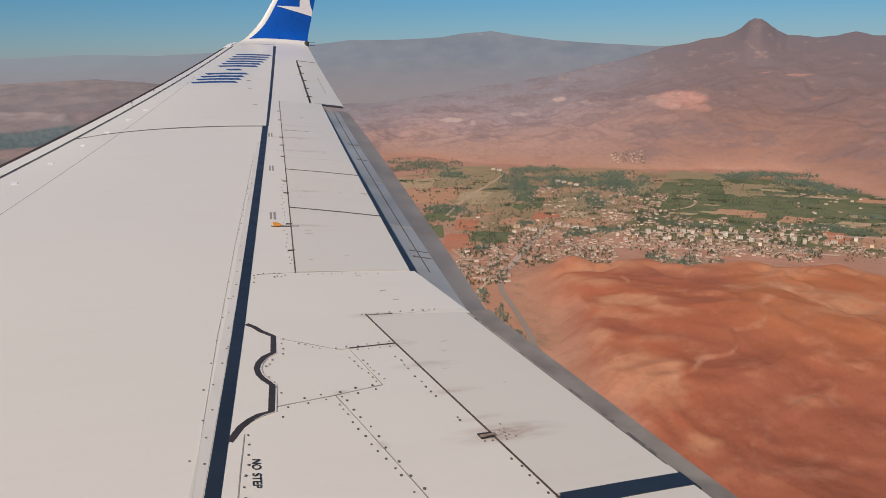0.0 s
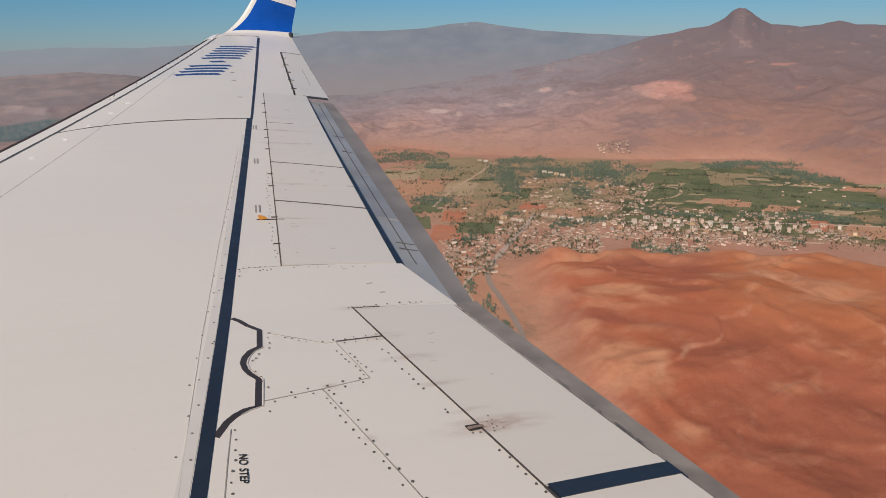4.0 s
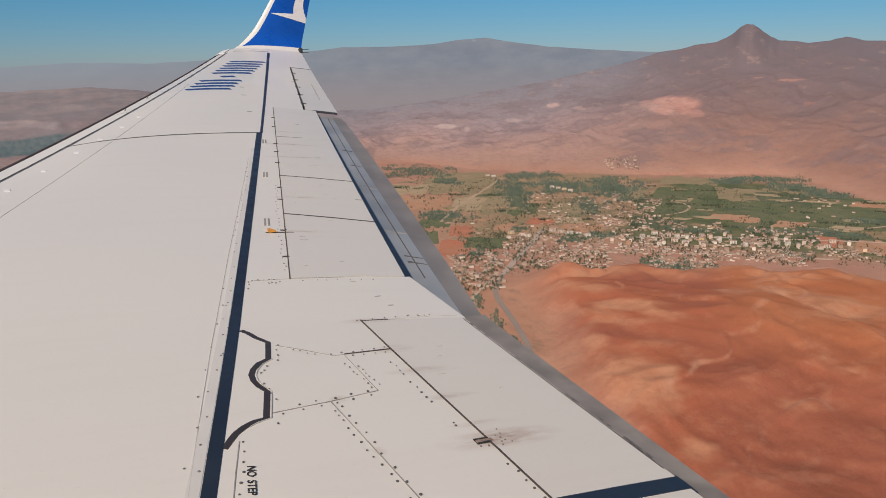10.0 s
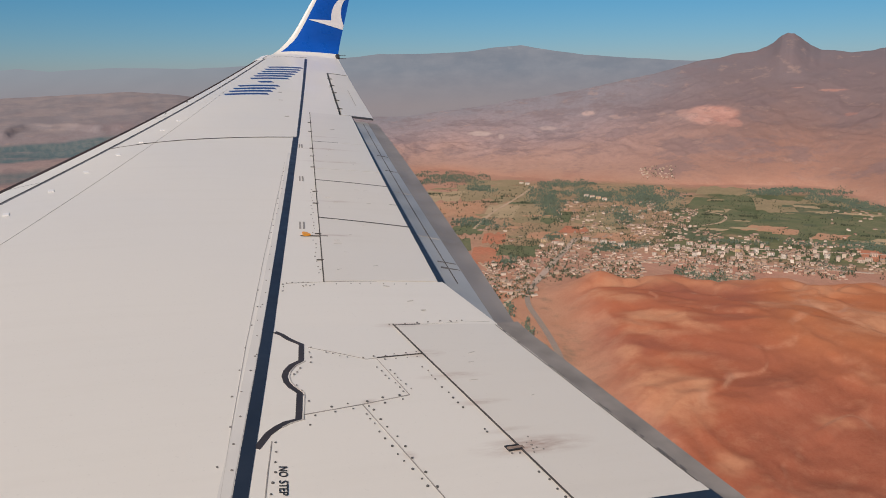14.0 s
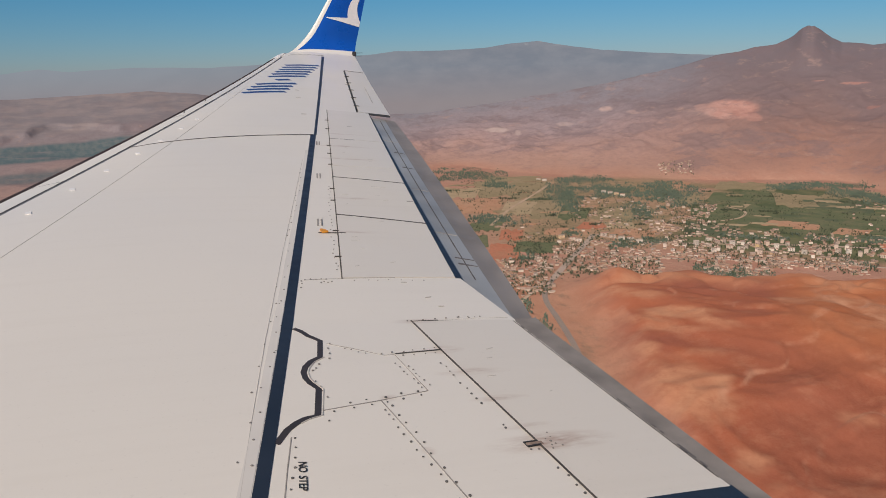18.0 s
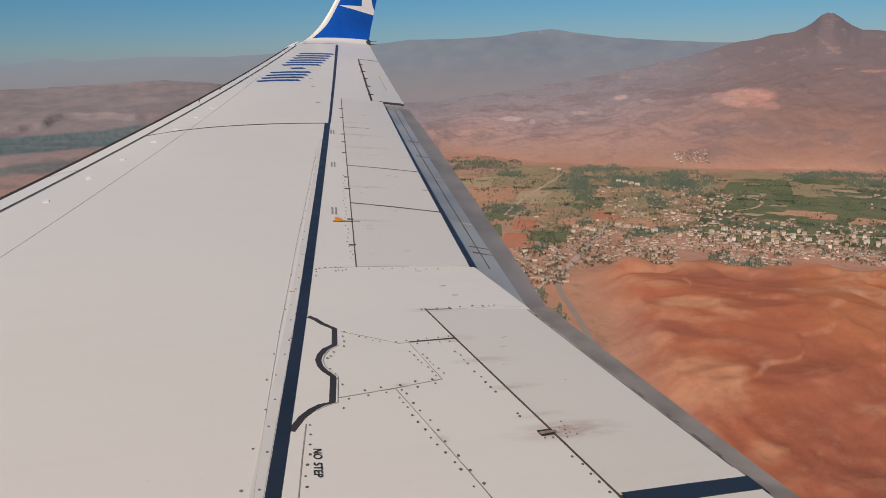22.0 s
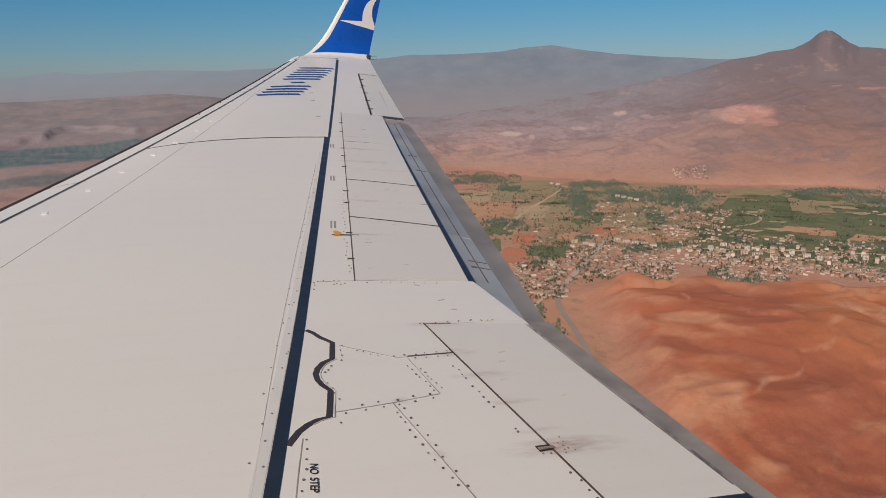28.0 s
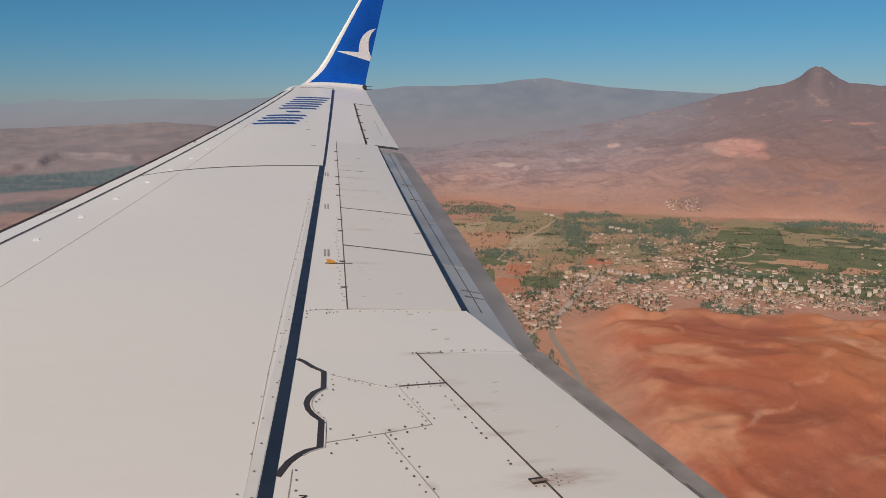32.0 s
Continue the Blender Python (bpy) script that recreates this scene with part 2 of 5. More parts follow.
def strip(points, width, off=0.003, thick=0.004, ends=None):
    """A flat strip along a line of plan points, laid on the upper surface; ends: the width at the far end."""
    bm = bmesh.new()
    pts = []
    for (ax, ay), (bx, by) in zip(points, points[1:]):
        n = max(1, int(math.hypot(bx - ax, by - ay) / 0.25))
        pts += [(ax + (bx - ax) * k / n, ay + (by - ay) * k / n) for k in range(n)]
    pts.append(points[-1])
    ring = []
    for k, (x, y) in enumerate(pts):
        a, b = pts[max(0, k - 1)], pts[min(len(pts) - 1, k + 1)]
        dx, dy = b[0] - a[0], b[1] - a[1]
        d = math.hypot(dx, dy)
        w = width / 2 if ends is None else (width + (ends - width) * k / (len(pts) - 1)) / 2
        nx, ny = -dy / d * w, dx / d * w
        row = []
        for sx, lift in ((1, off - thick), (1, off), (-1, off), (-1, off - thick)):
            px, py = x + nx * sx, y + ny * sx
            row.append(bm.verts.new((px, py, top_z(px, py) + lift)))
        ring.append(row)
    for p, q in zip(ring, ring[1:]):
        for k in range(3):
            bm.faces.new((p[k], p[k + 1], q[k + 1], q[k]))
    bm.faces.new(ring[0])
    bm.faces.new(ring[-1][::-1])
    bmesh.ops.recalc_face_normals(bm, faces=bm.faces[:])
    return bm


def fastener_mesh(name, material):
    """A low round screw head with a bevelled rim and a sunk cross slot."""
    bm = bmesh.new()
    rim = [bm.verts.new((math.cos(a), math.sin(a), 0.0)) for a in [i * math.pi / 4 for i in range(8)]]
    top = [bm.verts.new((0.78 * math.cos(a), 0.78 * math.sin(a), 0.25)) for a in [i * math.pi / 4 for i in range(8)]]
    low = [bm.verts.new((v.co.x, v.co.y, -0.7)) for v in rim]
    mid = bm.verts.new((0, 0, 0.12))
    for i in range(8):
        j = (i + 1) % 8
        bm.faces.new((top[i], top[j], mid))
        bm.faces.new((rim[i], rim[j], top[j], top[i]))
        bm.faces.new((low[i], low[j], rim[j], rim[i]))
    me = bpy.data.meshes.new(name)
    bm.to_mesh(me)
    bm.free()
    me.materials.append(material)
    return me


def fasteners(lines, mesh, r=0.0055, off=0.0035, jitter=0.0):
    """Rows of fastener heads, each a part of its own: from, to, count."""
    rnd = random.Random(5)
    for (ax, ay), (bx, by), n in lines:
        for k in range(n):
            f = (k + 0.5) / n
            x, y = ax + (bx - ax) * f + rnd.uniform(-jitter, jitter), ay + (by - ay) * f + rnd.uniform(-jitter, jitter)
            ob = new("fastener", mesh)
            ob.parent = wing
            ob.matrix_basis = pose(x, y, top_z(x, y) + off) @ Matrix.Scale(r * rnd.uniform(0.75, 1.2), 4)


# ---- the wing ----
wing = tagged(new("aircraft_wing"), "white swept airliner wing with dark sealant lines and a blue winglet", "aircraft wing")

# dark inner body, just under the skins
bm = bmesh.new()
loops = []
for i in range(41):
    x = 1.20 + (TIP - 1.20) * i / 40
    ch = lead(x) - trail(x)
    loop = []
    for k in range(15):
        s = 0.04 + 0.85 * k / 14
        loop.append(bm.verts.new((x, lead(x) - s * ch, chord_z(x, s) + ch * foil(s) - 0.03)))
    for k in range(15):
        s = 0.89 - 0.85 * k / 14
        loop.append(bm.verts.new((x, lead(x) - s * ch, chord_z(x, s) - ch * foil(s) * 0.55)))
    loops.append(loop)
for p, q in zip(loops, loops[1:]):
    for k in range(30):
        bm.faces.new((p[k], p[(k + 1) % 30], q[(k + 1) % 30], q[k]))
bm.faces.new(loops[0])
bm.faces.new(loops[-1][::-1])
bmesh.ops.recalc_face_normals(bm, faces=bm.faces[:])
part("wing_box", bm, CORE, wing, "dark inner wing structure")


def skin_front(x):
    return slat_line(x) - 0.042


# upper skins: inboard and outboard of the chordwise joint, and aft of the rear spar
part("upper_skin", plate(1.20, 9.68, skin_front, rear_spar, 60, 24, lean=0.35), WHITE, wing)
part("upper_skin", plate(9.692, 16.55, skin_front, rear_spar, 46, 18, lean=0.35), WHITE, wing)
part("root_skin", plate(1.10, 2.2, skin_front, rear_spar, 4, 24, -0.004), WHITE, wing)
part("aft_skin", plate(1.20, 5.245, rear_spar, lambda x: -1.562, 26, 8), WHITE, wing)
part("aft_skin", plate(5.245, 5.88, rear_spar, lambda x: -2.225 + 0.06 * (x - 5.25), 6, 12), WHITE, wing)
part("aft_skin", plate(5.88, 11.56, rear_spar, lambda x: hinge_out(x) + 0.004, 40, 5), WHITE, wing)
part("aft_skin", plate(11.56, 15.06, rear_spar, lambda x: aileron_hinge(x) + 0.012, 24, 6), WHITE, wing)
part("aft_skin", plate(15.06, TIP, rear_spar, trail, 12, 8), WHITE, wing)
part("tip_skin", plate(16.55, TIP, lambda x: lead(x) - 0.03, rear_spar, 4, 12), WHITE, wing)

# spoilers
for k, (x0, x1) in enumerate(((5.885, 8.70), (8.71, 9.89), (9.90, 11.55))):
    part("spoiler", plate(x0, x1, lambda x: hinge_out(x) - 0.005, spoiler_edge, 10, 6, 0.004, 0.03), PANEL, wing)
part("spoiler", plate(3.540, 5.235, lambda x: -1.568, lambda x: -2.19 - 0.01 * (x - 3.5), 14, 6, 0.004, 0.03), PANEL, wing, "inboard spoiler panel with a rust-stained latch")
part("inboard_panel", plate(1.20, 3.455, lambda x: -1.568, lambda x: -2.19, 12, 6, 0.002, 0.03), PANEL, wing)

# aileron and its tab line
part("aileron", plate(11.60, 15.04, lambda x: aileron_hinge(x) - 0.02, trail, 24, 5, 0.0, 0.03), PANEL, wing)

# shadow wedge below the aileron end, put in as a dark strip
part("aileron_end_gap", strip([(11.572, spoiler_edge(11.57) + 0.03), (11.572, trail(11.572) + 0.015)], 0.054, 0.001, 0.02), CORE, wing, "dark strip for the shadow at the aileron end")
# flaps, set lower than the spoilers' edge
def flap_split(x):
    return trail(x) + 0.09


def flap_aft(x):
    return trail(x) - 0.035 - 0.065 * math.sin(math.pi * min(max((x - 5.3) / 6.3, 0.0), 1.0)) ** 0.6


part("outboard_flap", plate(5.26, 11.54, lambda x: spoiler_edge(x) + 0.12 if x > 6.0 else max(spoiler_edge(x) + 0.12, -2.06), flap_split, 60, 6, -0.055, 0.05), FLAP, wing, "grey-blue outboard flap under the spoilers")
part("flap_trailing_edge", plate(5.24, 11.54, flap_split, flap_aft, 36, 4, -0.060, 0.04), FLAPEND, wing, "dark grey trailing edge of the flap")
def flap_mid(x, f):
    return spoiler_edge(x) * (1 - f) + flap_split(x) * f


part("flap_joint", strip([(x, flap_mid(x, 0.66)) for x in (6.0, 7.5, 9.0, 10.2, 11.4)], 0.007, -0.052, 0.004), SEAM, wing)
for x in (7.02, 8.28, 10.3):
    part("flap_rib_line", strip([(x, spoiler_edge(x) - 0.02), (x - 0.10, flap_split(x - 0.10) + 0.01)], 0.012, -0.053, 0.004), FAINT, wing)
for x, w in ((6.30, 0.030), (6.42, 0.018), (9.05, 0.022), (9.7, 0.02)):
    part("soot_smear", strip([(x, flap_mid(x, 0.45)), (x - 0.05, flap_mid(x - 0.05, 0.98))], w, -0.0515, 0.003, 0.006), SOOT, wing)
part("inboard_flap", plate(1.20, KINK + 0.05, lambda x: -2.15, lambda x: trail(x) - 0.045, 24, 4, -0.025, 0.05), FLAPIN, wing, "dull grey inboard flap edge")
# dark strip stands in for the shadow under the spoilers' trailing edge
part("flap_seal", plate(5.90, 11.54, lambda x: spoiler_edge(x) - 0.002, lambda x: spoiler_edge(x) - 0.022 - 0.038 * (11.54 - x) / 5.6, 30, 1, -0.02, 0.02), NAVY, wing, "dark strip for the shadow under the spoiler edge")

# added strip lifts the tone of the shaded slat gap
part("slat_gap", plate(1.20, 16.45, lambda x: slat_line(x) - 0.003, lambda x: skin_front(x) + 0.003, 60, 1, -0.003, 0.01), SLATE, wing, "slate-grey strip added in the gap behind the slats")
# slats; noses painted dark for bare metal mirroring dark ground
def slat(x0, x1, top_mat):
    bm, nose = bmesh.new(), bmesh.new()
    for mesh, s_list in ((bm, "top"), (nose, "nose")):
        loops = []
        for i in range(13):
            x = x0 + (x1 - x0) * i / 12
            ch = lead(x) - trail(x)
            cut = (lead(x) - slat_line(x)) / ch
            loop = []
            if s_list == "top":
                line = [(0.082 + (cut - 0.082) * k / 6, 1) for k in range(7)]
            else:
                line = [(0.082 * (1 - k / 8) ** 2, 1) for k in range(9)] + [(0.05 * (k / 5) ** 2, -0.7) for k in range(1, 6)]
            for s, side in line:
                loop.append(mesh.verts.new((x, lead(x) - s * ch, chord_z(x, s) + side * ch * foil(s) + (0.002 if side > 0 else 0))))
            loops.append(loop)
        for p, q in zip(loops, loops[1:]):
            for k in range(len(p) - 1):
                mesh.faces.new((p[k], p[k + 1], q[k + 1], q[k]))
        bmesh.ops.recalc_face_normals(mesh, faces=mesh.faces[:])
        if sum(f.normal.z for f in mesh.faces) < 0:
            bmesh.ops.reverse_faces(mesh, faces=mesh.faces[:])
    s = part("slat", bm, top_mat, wing)
    part("slat_nose", nose, NOSEDARK, s, "slat nose painted dark for its reflection")


for x0, x1 in ((1.20, 5.59), (5.60, 8.49), (8.50, 11.39), (11.40, 14.19), (14.20, 16.50)):
    slat(x0, x1, WHITE)
part("tip_fairing", plate(16.46, TIP, lambda x: lead(x) - 0.03, lambda x: lead(x) - 0.22, 4, 4, 0.010, 0.03), EMBLEM, wing, "white fairing at the tip")

# sealant lines
part("sealant_line", strip([(1.77, rear_spar(1.77) + 0.025), (10.06, rear_spar(10.06) + 0.030)], 0.047, ends=0.060), NAVY, wing)
part("sealant_line", strip([(10.06, rear_spar(10.06) + 0.008), (16.42, rear_spar(16.42) + 0.01)], 0.028, 0.003, 0.004, 0.05), NAVY, wing)
part("spar_band", strip([(1.77, rear_spar(1.77) + 0.082), (9.3, rear_spar(9.3) + 0.075)], 0.05, 0.0015, 0.004, 0.03), BAND, wing)
wave = [(5.207, -0.902), (5.17, -0.927), (5.111, -0.947), (5.045, -0.988), (4.864, -0.932), (4.823, -0.874), (4.77, -0.835), (4.721, -0.813), (4.666, -0.806), (4.616, -0.813), (4.559, -0.833), (4.34, -0.762), (4.323, -0.707), (4.296, -0.663), (4.254, -0.617), (4.165, -0.553)]
# outline shadow of the bead, painted as a thin grey line
part("bead_margin", strip([(x - 0.004, y - 0.020) for x, y in wave[4:14]], 0.004, 0.0035), HAIR, wing)
part("sealant_wave", strip(wave, 0.026, 0.0027), BEAD, wing, "curved dark sealant bead")
part("gap_floor", plate(3.44, 3.56, lambda x: -1.52, lambda x: -2.215, 2, 8, -0.006, 0.03), NAVY, wing)
part("sealant_band", strip([(3.497, -1.585), (3.497, -2.20)], 0.084, 0.0052), NAVY, wing)

# panel joints
for pts, w in (
    ([(9.68, -0.50), (9.86, -1.48), (10.05, -2.46)], 0.012),
    ([(6.0, front_spar(6.0)), (13.2, front_spar(13.2))], 0.0019),
    ([(5.008, -1.01), (4.935, -1.121), (4.843, -1.246), (4.849, -1.305)], 0.0032),
    ([(4.849, -1.305), (4.871, -1.562)], 0.0060),
    ([(4.84, -1.30), (4.464, -1.304)], 0.0035),
    ([(4.464, -1.304), (4.413, -1.056), (4.375, -0.797)], 0.0050),
    ([(4.412, -1.061), (4.003, -1.083), (3.695, -1.097), (2.4, -1.14)], 0.0048),
    ([(4.202, -0.618), (4.003, -0.551), (3.838, -0.498), (3.0, -0.227)], 0.0042),
    ([(5.235, -1.562), (5.243, -1.723)], 0.0065),
    ([(5.243, -1.723), (5.269, -2.005), (5.276, -2.19)], 0.0026),
    ([(5.25, -1.563), (4.858, -1.562), (3.979, -1.567)], 0.0092),
    ([(3.953, -1.566), (2.0, -1.567)], 0.0092),
    ([(5.862, -1.15), (5.875, -1.37)], 0.0032),
    ([(5.875, -1.37), (5.888, -1.735), (5.903, -2.02)], 0.0057),
    ([(8.9, rear_spar(8.9) + 0.105), (6.32, -1.135), (5.111, -0.738), (4.356, -0.505), (3.873, -0.361), (3.0, -0.10)], 0.0021),
    ([(5.22, -2.196), (3.6, -2.186)], 0.0062),
    ([(5.87, hinge_out(5.87)), (11.56, hinge_out(11.56))], 0.0078),
    ([(7.17, hinge_out(7.17)), (7.01, spoiler_edge(7.01))], 0.024),
    ([(8.29, hinge_out(8.29)), (8.19, spoiler_edge(8.19))], 0.020),
    ([(9.895, hinge_out(9.9)), (9.895, hinge_out(9.9) - 0.3)], 0.010),
    ([(15.05, aileron_hinge(15.05)), (15.05, trail(15.05) + 0.02)], 0.016),
    ([(16.56, lead(16.56) - 0.1), (16.56, rear_spar(16.56))], 0.012),
):
    part("panel_joint", strip(pts, w, 0.0018 if w < 0.006 else 0.0052, 0.003), HAIR if w < 0.003 else FAINT if w < 0.006 else SEAM, wing)
for x0, x1 in ((13.9, 15.03), (12.75, 13.75), (11.8, 12.4)):
    part("aileron_gap", strip([(x0, aileron_hinge(x0)), (x1, aileron_hinge(x1))], 0.022, 0.004, 0.006), CORE, wing)
for k in range(5):
    x = 12.0 + 0.62 * k
    part("hinge_fitting", strip([(x, aileron_hinge(x) + 0.02), (x + 0.01, aileron_hinge(x) - 0.06)], 0.02, 0.008, 0.008), SEAM, wing)
part("tab_line", strip([(12.4, trail(12.4) + 0.16), (13.6, trail(13.6) + 0.15)], 0.008, 0.004), FAINT, wing)
for x in (6.25, 6.78, 7.55, 7.9, 8.75, 9.2, 9.55, 10.4, 10.9):
    part("hinge_fitting", strip([(x, hinge_out(x) + 0.035), (x, hinge_out(x) - 0.012)], 0.008, 0.007, 0.008), SEAM, wing)

# latch of the inboard spoiler
part("latch", strip([(3.979, -1.570), (3.977, -1.502), (3.946, -1.502), (3.953, -1.570)], 0.0075, 0.007), BLACK, wing, "small dark rusty latch frame")
part("latch_plate", strip([(3.962, -1.51), (3.965, -1.585)], 0.022, 0.005), RUST, wing, "rusty brown plate inside the latch frame")
# worn chips along the aft edge of the inboard spoiler
rnd = random.Random(8)
for k in range(14):
    x = rnd.uniform(3.65, 5.2)
    part("edge_chip", strip([(x, -2.200 - 0.008 * rnd.random()), (x + rnd.uniform(0.015, 0.07), -2.203)], rnd.uniform(0.004, 0.009), 0.0062), SOOT, wing)
# rubbed grey marks and short scratches on the spoilers and the aft skin
rnd = random.Random(19)
for k in range(26):
    x = rnd.uniform(4.0, 9.5)
    y = (hinge_out(x) if x > 5.9 else -1.58) - rnd.uniform(0.05, 0.45)
    part("scratch", strip([(x, y), (x + rnd.uniform(-0.01, 0.02), y - rnd.uniform(0.02, 0.07))], rnd.uniform(0.002, 0.005), 0.0058), HAIR, wing)
# fuel filler mark
bm = bmesh.new()
fx, fy = 6.77, -1.545
ring = [bm.verts.new((fx - 0.05 + 0.10 * math.cos(a - math.pi / 2), fy + 0.024 * math.sin(a - math.pi / 2), top_z(fx, fy) + 0.012)) for a in [math.pi * k / 10 for k in range(11)]]
low = [bm.verts.new((v.co.x, v.co.y, v.co.z - 0.012)) for v in ring]
bm.faces.new(ring)
for k in range(10):
    bm.faces.new((ring[k + 1], ring[k], low[k], low[k + 1]))
bm.faces.new((ring[0], ring[10], low[10], low[0]))
bmesh.ops.recalc_face_normals(bm, faces=bm.faces[:])
part("filler_mark", bm, AMBER, wing, "orange half-round marker")
part("filler_stem", strip([(6.73, -1.50), (6.73, -1.70)], 0.010, 0.006), SEAM, wing)

# fastener rows
fasteners([
    ((4.47, -1.30), (4.41, -0.88), 5), ((4.435, -1.29), (4.345, -0.80), 6), ((4.39, -1.09), (4.03, -1.10), 5), ((4.22, -1.045), (3.76, -1.066), 8), ((4.02, -1.096), (2.9, -1.13), 12), ((3.74, -1.07), (2.9, -1.10), 9),
    ((4.53, -1.494), (4.29, -1.496), 5), ((4.14, -1.498), (4.09, -1.494), 2), ((3.82, -1.546), (3.0, -1.549), 14),
    ((4.30, -0.80), (4.28, -0.79), 1), ((4.22, -0.640), (3.1, -0.288), 18),
], fastener_mesh("fastener_dark", STEEL), 0.0052, 0.0035, 0.006)
WORN_HEAD = fastener_mesh("fastener_grey", FASTGREY)
fasteners([
    ((4.85, -1.21), (4.897, -1.56), 6), ((4.829, -1.314), (4.832, -1.54), 4), ((4.76, -1.265), (4.48, -1.29), 7), ((4.73, -1.318), (4.50, -1.33), 6),
    ((5.02, -1.027), (4.82, -0.965), 4), ((4.80, -0.91), (4.71, -0.845), 3), ((4.65, -0.835), (4.46, -0.855), 4), ((4.95, -1.06), (4.86, -1.18), 4),
    ((4.74, -1.493), (4.57, -1.50), 4), ((4.34, -1.045), (4.23, -1.045), 3), ((4.04, -1.66), (3.90, -1.60), 5), ((4.00, -1.61), (3.92, -1.66), 4), ((3.935, -1.49), (3.915, -1.56), 2),
    ((5.25, -1.60), (5.29, -2.05), 6), ((5.255, -1.52), (5.20, -1.58), 2), ((5.285, -1.85), (5.28, -2.0), 3),
], WORN_HEAD, 0.0042, 0.0055, 0.006)
fasteners([
    ((8.6, rear_spar(8.6) + 0.095), (6.3, rear_spar(6.3) + 0.100), 16), ((6.2, rear_spar(6.2) + 0.075), (3.0, rear_spar(3.0) + 0.085), 17), ((5.9, rear_spar(5.9) + 0.11), (3.0, rear_spar(3.0) + 0.125), 12), ((5.7, rear_spar(5.7) + 0.062), (4.8, rear_spar(4.8) + 0.062), 3),
    ((5.864, -1.14), (5.875, -1.31), 5), ((5.816, -1.21), (5.821, -1.31), 5), ((5.855, -1.134), (5.735, -1.097), 3), ((6.16, -1.443), (5.99, -1.395), 3), ((5.836, -1.42), (5.844, -1.93), 7),
    ((8.0, hinge_out(8.0) + 0.04), (6.2, hinge_out(6.2) + 0.04), 22),
], WORN_HEAD, 0.0045, 0.0035, 0.014)
# slat track covers
for px in (6.9, 7.52, 8.11, 8.68, 9.31, 9.85, 10.43, 10.95):
    y = slat_line(px) - 0.25
    part("track_cover", plate(px - 0.034, px + 0.034, lambda x, y=y: y + 0.015, lambda x, y=y: y - 0.024, 2, 2, 0.006, 0.008), EMBLEM, wing)
for px in (11.6, 12.4):
    y = slat_line(px) + 0.12
    part("slat_mark", strip([(px, y), (px + 0.16, y - 0.03)], 0.017, 0.006, 0.006, 0.008), SOOT, wing)
for px, py in ((12.3, -2.9), (11.2, -2.66), (12.9, -3.05), (10.6, -3.05), (7.6, -2.55), (13.7, -4.1)):
    part("small_mark", strip([(px, py), (px, py - 0.06)], 0.014, 0.006), FAINT, wing)


def stencil(words, x, y, size, name, label):
    cu = bpy.data.curves.new(name, "FONT")
    cu.body, cu.size, cu.extrude, cu.space_word = words, size, 0.0008, 1.7
    tmp = bpy.data.objects.new(name, cu)
    scene.collection.objects.link(tmp)
    bpy.context.view_layer.update()
    me = bpy.data.meshes.new_from_object(tmp.evaluated_get(bpy.context.evaluated_depsgraph_get()))
    bpy.data.objects.remove(tmp)
    for v in me.vertices:
        px, py = x - 0.967 * v.co.x - 0.255 * v.co.y, y + 0.255 * v.co.x - 0.967 * v.co.y
        v.co = (px, py, top_z(px, py) + 0.004 + v.co.z)
    me.materials.clear()
    me.materials.append(BLACK)
    ob = new(name, me)
    ob.parent = wing
    return tagged(ob, label)


stencil("NO STEP", 4.030, -0.597, 0.0425, "no_step_stencil", "black stencilled words no step")
for x in (6.97, 8.31, 9.64):
    for k in range(2):
        y = hinge_out(x) + 0.145 - 0.028 * k
        part("stencil_bar", strip([(x + 0.08, y - 0.024), (x - 0.08, y + 0.024)], 0.013, 0.004), FAINT, wing)
# the aircraft's marking as plain blue bars
for k in range(6):
    for d in ((0.05, 0.29) if k != 2 else (0.17,)):
        x = 12.66 + 0.47 * k + d
        y = -2.22 - 0.505 * (x - 12.66) - (0.22 if k == 2 else 0)
        part("marking_bar", strip([(x, y), (x + 0.04, y - (0.62 if k != 2 else 0.22))], 0.12, 0.004, 0.004), MARK, wing)

# ---- winglet ----
BEND, CANT = 0.50, radians(84)


def wlet(l):
    """Centre line of the winglet: x, z and the slope, l metres along it from the tip."""
    arc = BEND * CANT
    a0 = 0.20
    base = -1.751 + 0.0745 * 15 + 0.0035 * 225
    a = min(l, arc) / BEND
    a = a0 + a * (CANT - a0) / CANT
    x = TIP + BEND * (math.sin(a) - math.sin(a0))
    z = base + BEND * (math.cos(a0) - math.cos(a))
    if l > arc:
        x += (l - arc) * math.cos(CANT)
        z += (l - arc) * math.sin(CANT)
    return x, z, a


def wlet_lead(l):
    k = min(l, 1.03)
    return lead(TIP) - 1.28 * k + 0.30 * k * k - 0.66 * (l - k)


def wlet_trail(l):
    return trail(TIP) - 0.30 * l


def wlet_point(l, s, side, lift=0.0):
    x, z, a = wlet(l)
    ch = wlet_lead(l) - wlet_trail(l)
    o = side * ch * foil(s) * 0.85 + lift
    return x - math.sin(a) * o, wlet_lead(l) - s * ch, z + math.cos(a) * o


